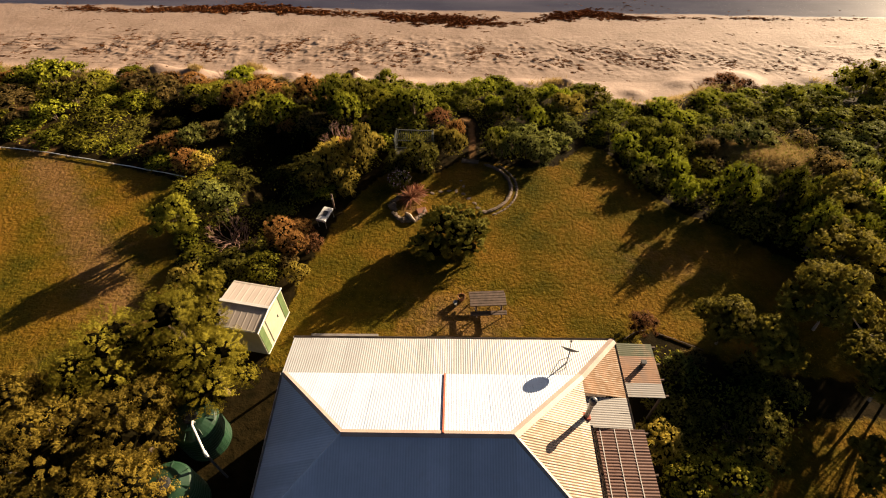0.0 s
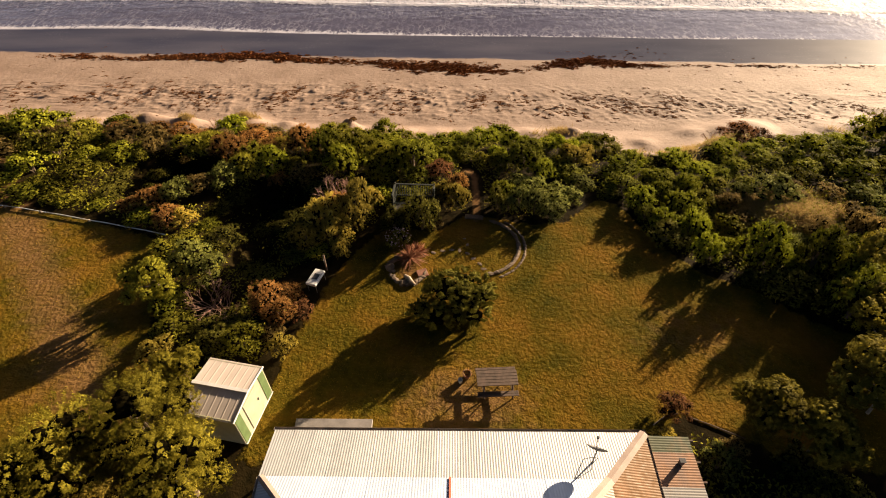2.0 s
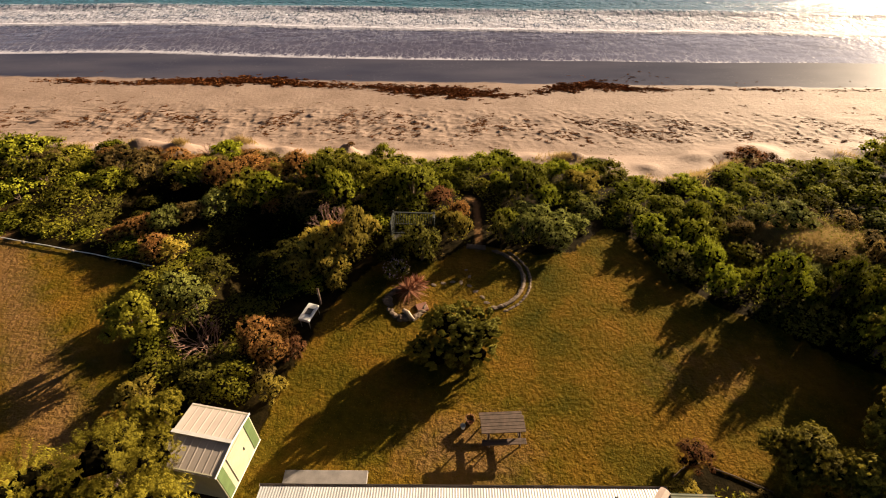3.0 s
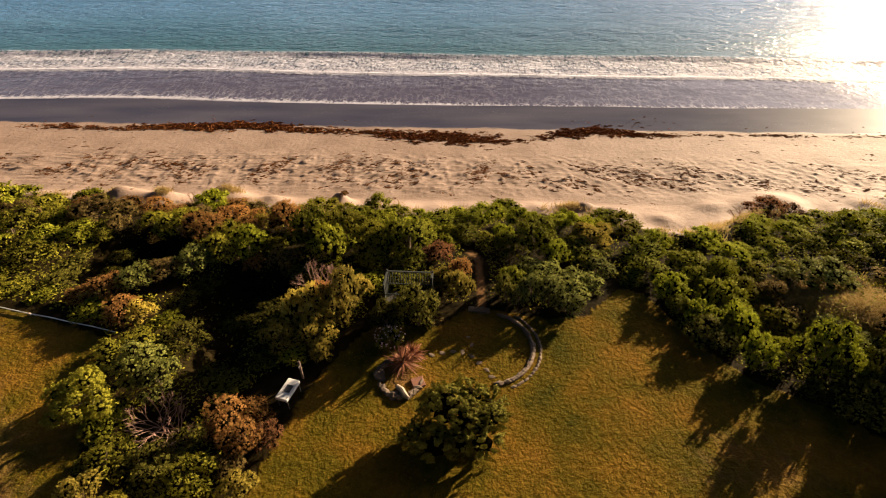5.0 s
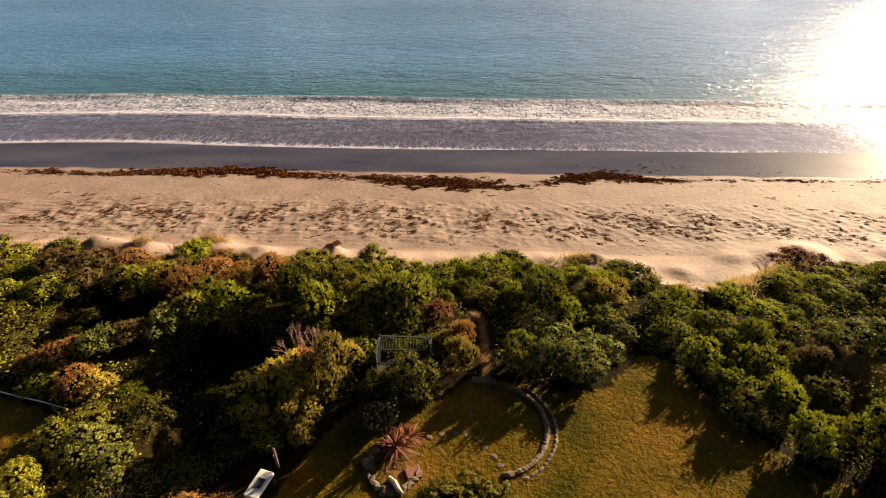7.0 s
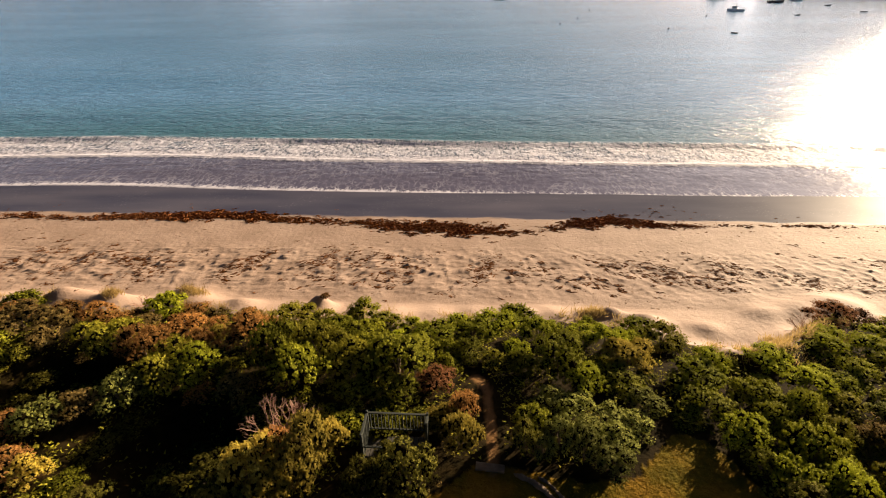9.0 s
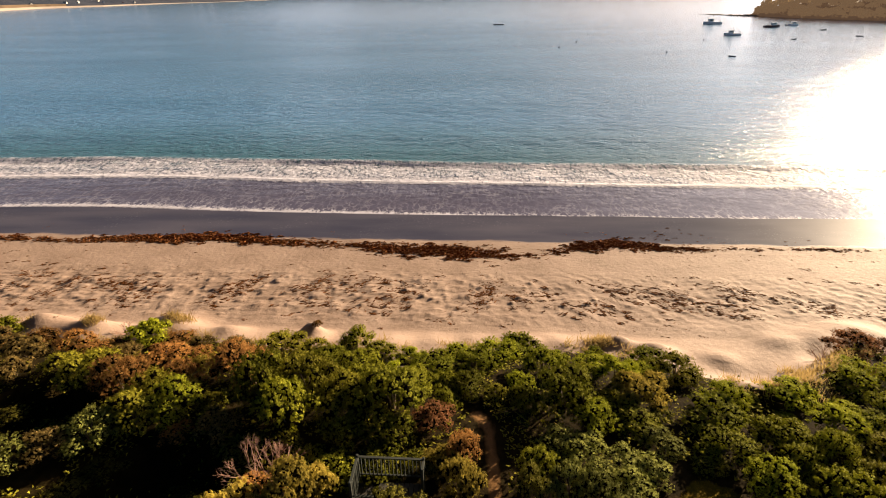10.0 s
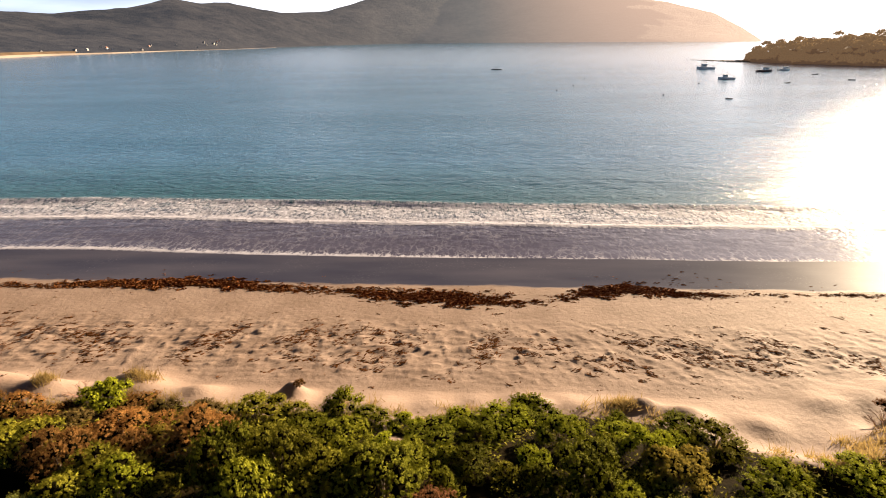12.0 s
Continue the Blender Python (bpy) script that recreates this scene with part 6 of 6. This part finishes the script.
strip("backdrop_beach", -60, -17, -14, 6, 3.2, plain("far_sand", (0.40, 0.33, 0.28), 0.9, 0, 0.1, 0.01, 0.1, 0.0), "pale far beach along the foot of the hills")
strip("backdrop_foreshore", -60, -33.5, 6, 40, 7.0, plain("far_scrub", (0.14, 0.09, 0.05), 0.95, 0, 0.4, 0.05, 0.5, 0.2), "brown scrub behind the far beach")
r9 = random.Random(19)
HOUSE_M = [plain("far_wall_white", (0.5, 0.49, 0.47), 0.7), plain("far_wall_grey", (0.45, 0.43, 0.40), 0.7)]
ROOF_M = [plain("far_roof_grey", (0.35, 0.34, 0.34), 0.6), plain("far_roof_red", (0.32, 0.16, 0.12), 0.7)]
for k in range(20):
    a = r9.uniform(-36, -20) if k > 7 else r9.uniform(-23.6, -21.6)
    d = float(np.interp(a, [p[0] for p in SHORE], [p[1] for p in SHORE])) + (r9.uniform(25, 90) if k > 7 else r9.uniform(60, 110))
    depth_t = (d - float(np.interp(a, [p[0] for p in SHORE], [p[1] for p in SHORE]))) / 900
    zc = SEA_Z + (float(np.interp(a, [p[0] for p in HILL], [p[1] for p in HILL])) * (d + 600) + 15) * (depth_t / 0.8) ** 1.1 - 3
    hs = thing("far_house", pose(d * math.sin(radians(a)), d * math.cos(radians(a)), zc + 3, 0, 0, r9.uniform(0, 90)), "small pale house in the township across the bay", "house", "far township")
    w, l, h = r9.uniform(1.1, 1.9), r9.uniform(1.6, 3), r9.uniform(0.8, 1.4)
    part("wall", box(-w, w, -l, l, -6, h), HOUSE_M[r9.random() < 0.3], hs)
    bm = bmesh.new()
    q = [bm.verts.new(c) for c in ((-w - 0.5, -l - 0.5, h), (w + 0.5, -l - 0.5, h), (w + 0.5, l + 0.5, h), (-w - 0.5, l + 0.5, h), (0, -l - 0.5, h + 2.4), (0, l + 0.5, h + 2.4))]
    for fc in ((0, 1, 4), (2, 3, 5), (1, 2, 5, 4), (3, 0, 4, 5), (3, 2, 1, 0)):
        bm.faces.new([q[j] for j in fc])
    part("roof", bm, ROOF_M[r9.random() < 0.3], hs)

# ---- island ----
islet = thing("island", pose(0, 0, 0), "low wooded rocky island in the bay", "island", kind="structure")
IC = (351, 415)
ia, ib = Vector((0.77, -0.64)).normalized(), Vector((0.64, 0.77)).normalized()


def isle_height(u, v):
    q = (u / 125.0) ** 2 + (v / 62.0) ** 2
    return 13.5 * np.clip(1 - q, -0.2, 1) ** 1.0 if np.ndim(q) == 0 else np.where(q < 1, 13.5 * np.clip(1 - q, 0, 1) ** 0.5, -3 * (q - 1))


us, vs_ = np.linspace(-135, 135, 70), np.linspace(-68, 68, 40)
U, W = np.meshgrid(us, vs_)
Zi = isle_height(U, W) + 1.2 * wave_noise(U, W, 81, 4, 0.06) + SEA_Z - 0.3
X, Y = IC[0] + U * ia.x + W * ib.x, IC[1] + U * ia.y + W * ib.y
i = (np.arange(39)[:, None] * 70 + np.arange(69)[None, :]).ravel()
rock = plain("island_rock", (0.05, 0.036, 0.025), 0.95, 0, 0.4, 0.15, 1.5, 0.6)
# the island's haze glow, painted on its rock too
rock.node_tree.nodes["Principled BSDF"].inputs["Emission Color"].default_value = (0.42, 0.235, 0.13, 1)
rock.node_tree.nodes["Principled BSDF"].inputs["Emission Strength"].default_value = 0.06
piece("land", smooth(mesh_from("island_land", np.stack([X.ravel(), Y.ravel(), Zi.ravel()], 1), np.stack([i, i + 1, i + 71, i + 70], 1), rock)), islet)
r10 = np.random.RandomState(10)
C, D = [], []
for k in range(1300):
    u, v = r10.uniform(-122, 122), r10.uniform(-58, 58)
    if k > 900:
        a = r10.uniform(3.0, 6.4)
        u, v = 122 * math.cos(a) * r10.uniform(0.95, 1.0), 60 * math.sin(a) * r10.uniform(0.92, 1.0)
    if (u / 124) ** 2 + (v / 60) ** 2 > 1:
        continue
    zc = float(isle_height(np.array([u]), np.array([v]))[0]) + SEA_Z
    rad, hh = r10.uniform(2.0, 4.6), r10.uniform(1.0, 5.0) + (3.5 if k % 9 == 0 else 0.0)
    if k > 900:
        zc, hh = SEA_Z + (zc - SEA_Z) * r10.uniform(0.0, 0.8), r10.uniform(0.0, 2.0)
    d = r10.normal(0, 1, (90, 3))
    d[:, 2] = np.abs(d[:, 2])
    d /= np.linalg.norm(d, axis=1)[:, None]
    C.append(np.array([IC[0] + u * ia.x + v * ib.x, IC[1] + u * ia.y + v * ib.y, zc + hh]) + d * rad * np.array([1, 1, 0.7]) * r10.uniform(0.7, 1.1, (90, 1)))
    D.append(d)
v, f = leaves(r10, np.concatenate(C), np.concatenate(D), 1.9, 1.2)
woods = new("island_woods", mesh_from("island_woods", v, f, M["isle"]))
tagged(woods, "dense low trees covering the island", "trees", kind="stuff")
reef = new("reef", None)
tagged(reef, "dark rock reef running out from the island", "rocks", kind="structure")
for k in range(46):
    t = k / 45
    x, y = 240 - 24 * t + r9.uniform(-3, 3), 470 + 44 * t + r9.uniform(-3, 3)
    s = 3.2 * (1 - 0.75 * t) * r9.uniform(0.6, 1.3)
    st = piece("rock", STONES[r9.randrange(6)], reef)
    st.data = STONES[r9.randrange(6)]
    st.matrix_basis = pose(x, y, SEA_Z, 0, 0, r9.uniform(0, 360)) @ Matrix.Diagonal((s * 7, s * 7, s * 3.5, 1))


# ---- boats ----
def hull_bm(L, B, H):
    bm, rows = bmesh.new(), []
    for k in range(9):
        t = k / 8
        w = B / 2 * (1 - max(0, (t - 0.55) / 0.45) ** 2) * (0.86 + 0.14 * min(1, t / 0.3)) + 0.02
        sheer = H * (0.8 + 0.35 * t * t)
        x = -L / 2 + L * t
        rows.append([bm.verts.new(p) for p in ((x, -w, sheer), (x, -w * 0.86, 0.15 * H), (x - 0.02 * L * t, 0, -0.35 * H), (x, w * 0.86, 0.15 * H), (x, w, sheer), (x, w * 0.9, sheer - 0.15), (x, -w * 0.9, sheer - 0.15))])
    for a, b in zip(rows, rows[1:]):
        for s in range(7):
            bm.faces.new((a[s], b[s], b[(s + 1) % 7], a[(s + 1) % 7]))
    bm.faces.new(rows[0])
    bm.faces.new(rows[-1][::-1])
    return bm


def fishing_boat(x, y, L, turn, material, label):
    b = thing("fishing_boat", pose(x, y, SEA_Z, 0, 0, turn), label, "boat", "moored boats")
    H = L * 0.13
    part("hull", hull_bm(L, L * 0.3, H), material, b)
    cb = part("cabin", box(-L * 0.05, L * 0.24, -L * 0.1, L * 0.1, H * 0.8, H * 0.8 + L * 0.17, L * 0.015), M["hull"], b)
    part("window", box(L * 0.243, L * 0.246, -L * 0.08, L * 0.08, H * 0.8 + L * 0.085, H * 0.8 + L * 0.14), M["glass"], cb)
    for sgn in (-1, 1):
        part("window", box(0, L * 0.2, sgn * L * 0.101, sgn * L * 0.103, H * 0.8 + L * 0.085, H * 0.8 + L * 0.14), M["glass"], cb)
    part("roof", box(-L * 0.09, L * 0.27, -L * 0.115, L * 0.115, H * 0.8 + L * 0.172, H * 0.8 + L * 0.19), M["hull"], b)
    part("mast", tube([(L * 0.02, 0, H * 0.8 + L * 0.17), (L * 0.02, 0, H * 0.8 + L * 0.38)], L * 0.008, 6), M["flue"], b)
    part("gantry", tube([(-L * 0.4, -L * 0.1, H * 0.7), (-L * 0.4, -L * 0.1, H + L * 0.1), (-L * 0.4, L * 0.1, H + L * 0.1), (-L * 0.4, L * 0.1, H * 0.7)], L * 0.008, 6), M["flue"], b)
    return b


fishing_boat(165.5, 373.5, 11.0, 172, M["hull"], "white fishing boat with a wheelhouse moored in the bay")
fishing_boat(136.3, 286.6, 7.6, 165, M["hull"], "small white cabin boat moored in the bay")
fishing_boat(184.5, 340.2, 9.0, 0, M["boat_blue"], "dark red-hulled fishing boat moored off the island")
fishing_boat(203.0, 352.0, 8.0, 10, M["hull"], "white cabin boat moored off the island")


def dinghy(x, y, L, turn):
    b = thing("dinghy", pose(x, y, SEA_Z, 0, 0, turn), "small open dinghy moored on the bay", "boat", "moored dinghies")
    part("hull", hull_bm(L, L * 0.4, L * 0.14), M["dark_metal"], b)
    for t in (-0.2, 0.1):
        part("thwart", box(L * t - 0.1, L * t + 0.1, -L * 0.15, L * 0.15, L * 0.09, L * 0.1), M["wood"], b)


for x, y, L, a in ((94.5, 199.6, 2.2, 150), (150.7, 260.7, 2.6, 10), (196.6, 313, 3.4, 0), (187.7, 273.2, 3.0, 170), (283, 400, 6, 0)):
    dinghy(x, y, L, a)
raft = thing("pontoon", pose(32.3, 388.8, SEA_Z, 0, 0, -10), "low dark floating pontoon on the bay", "pontoon")
part("platform", box(-3.5, 3.5, -1.3, 1.3, 0.15, 0.5, 0.05), M["dark_metal"], raft)
for sgn in (-1, 1):
    part("float", tube([(-3.4, sgn * 0.9, 0.05), (3.4, sgn * 0.9, 0.05)], 0.3, 8), M["rubber"], raft)
for x, y in ((43.3, 235.2), (55, 258), (78, 214), (112, 262), (70, 300)):
    buoy = thing("mooring_buoy", pose(x, y, SEA_Z), "small dark mooring buoy on the water", "buoy", "mooring buoys")
    part("float", lathe([(0.1, -0.25), (0.34, -0.1), (0.36, 0.15), (0.2, 0.38), (0.05, 0.45)], 12), M["rubber"], buoy)
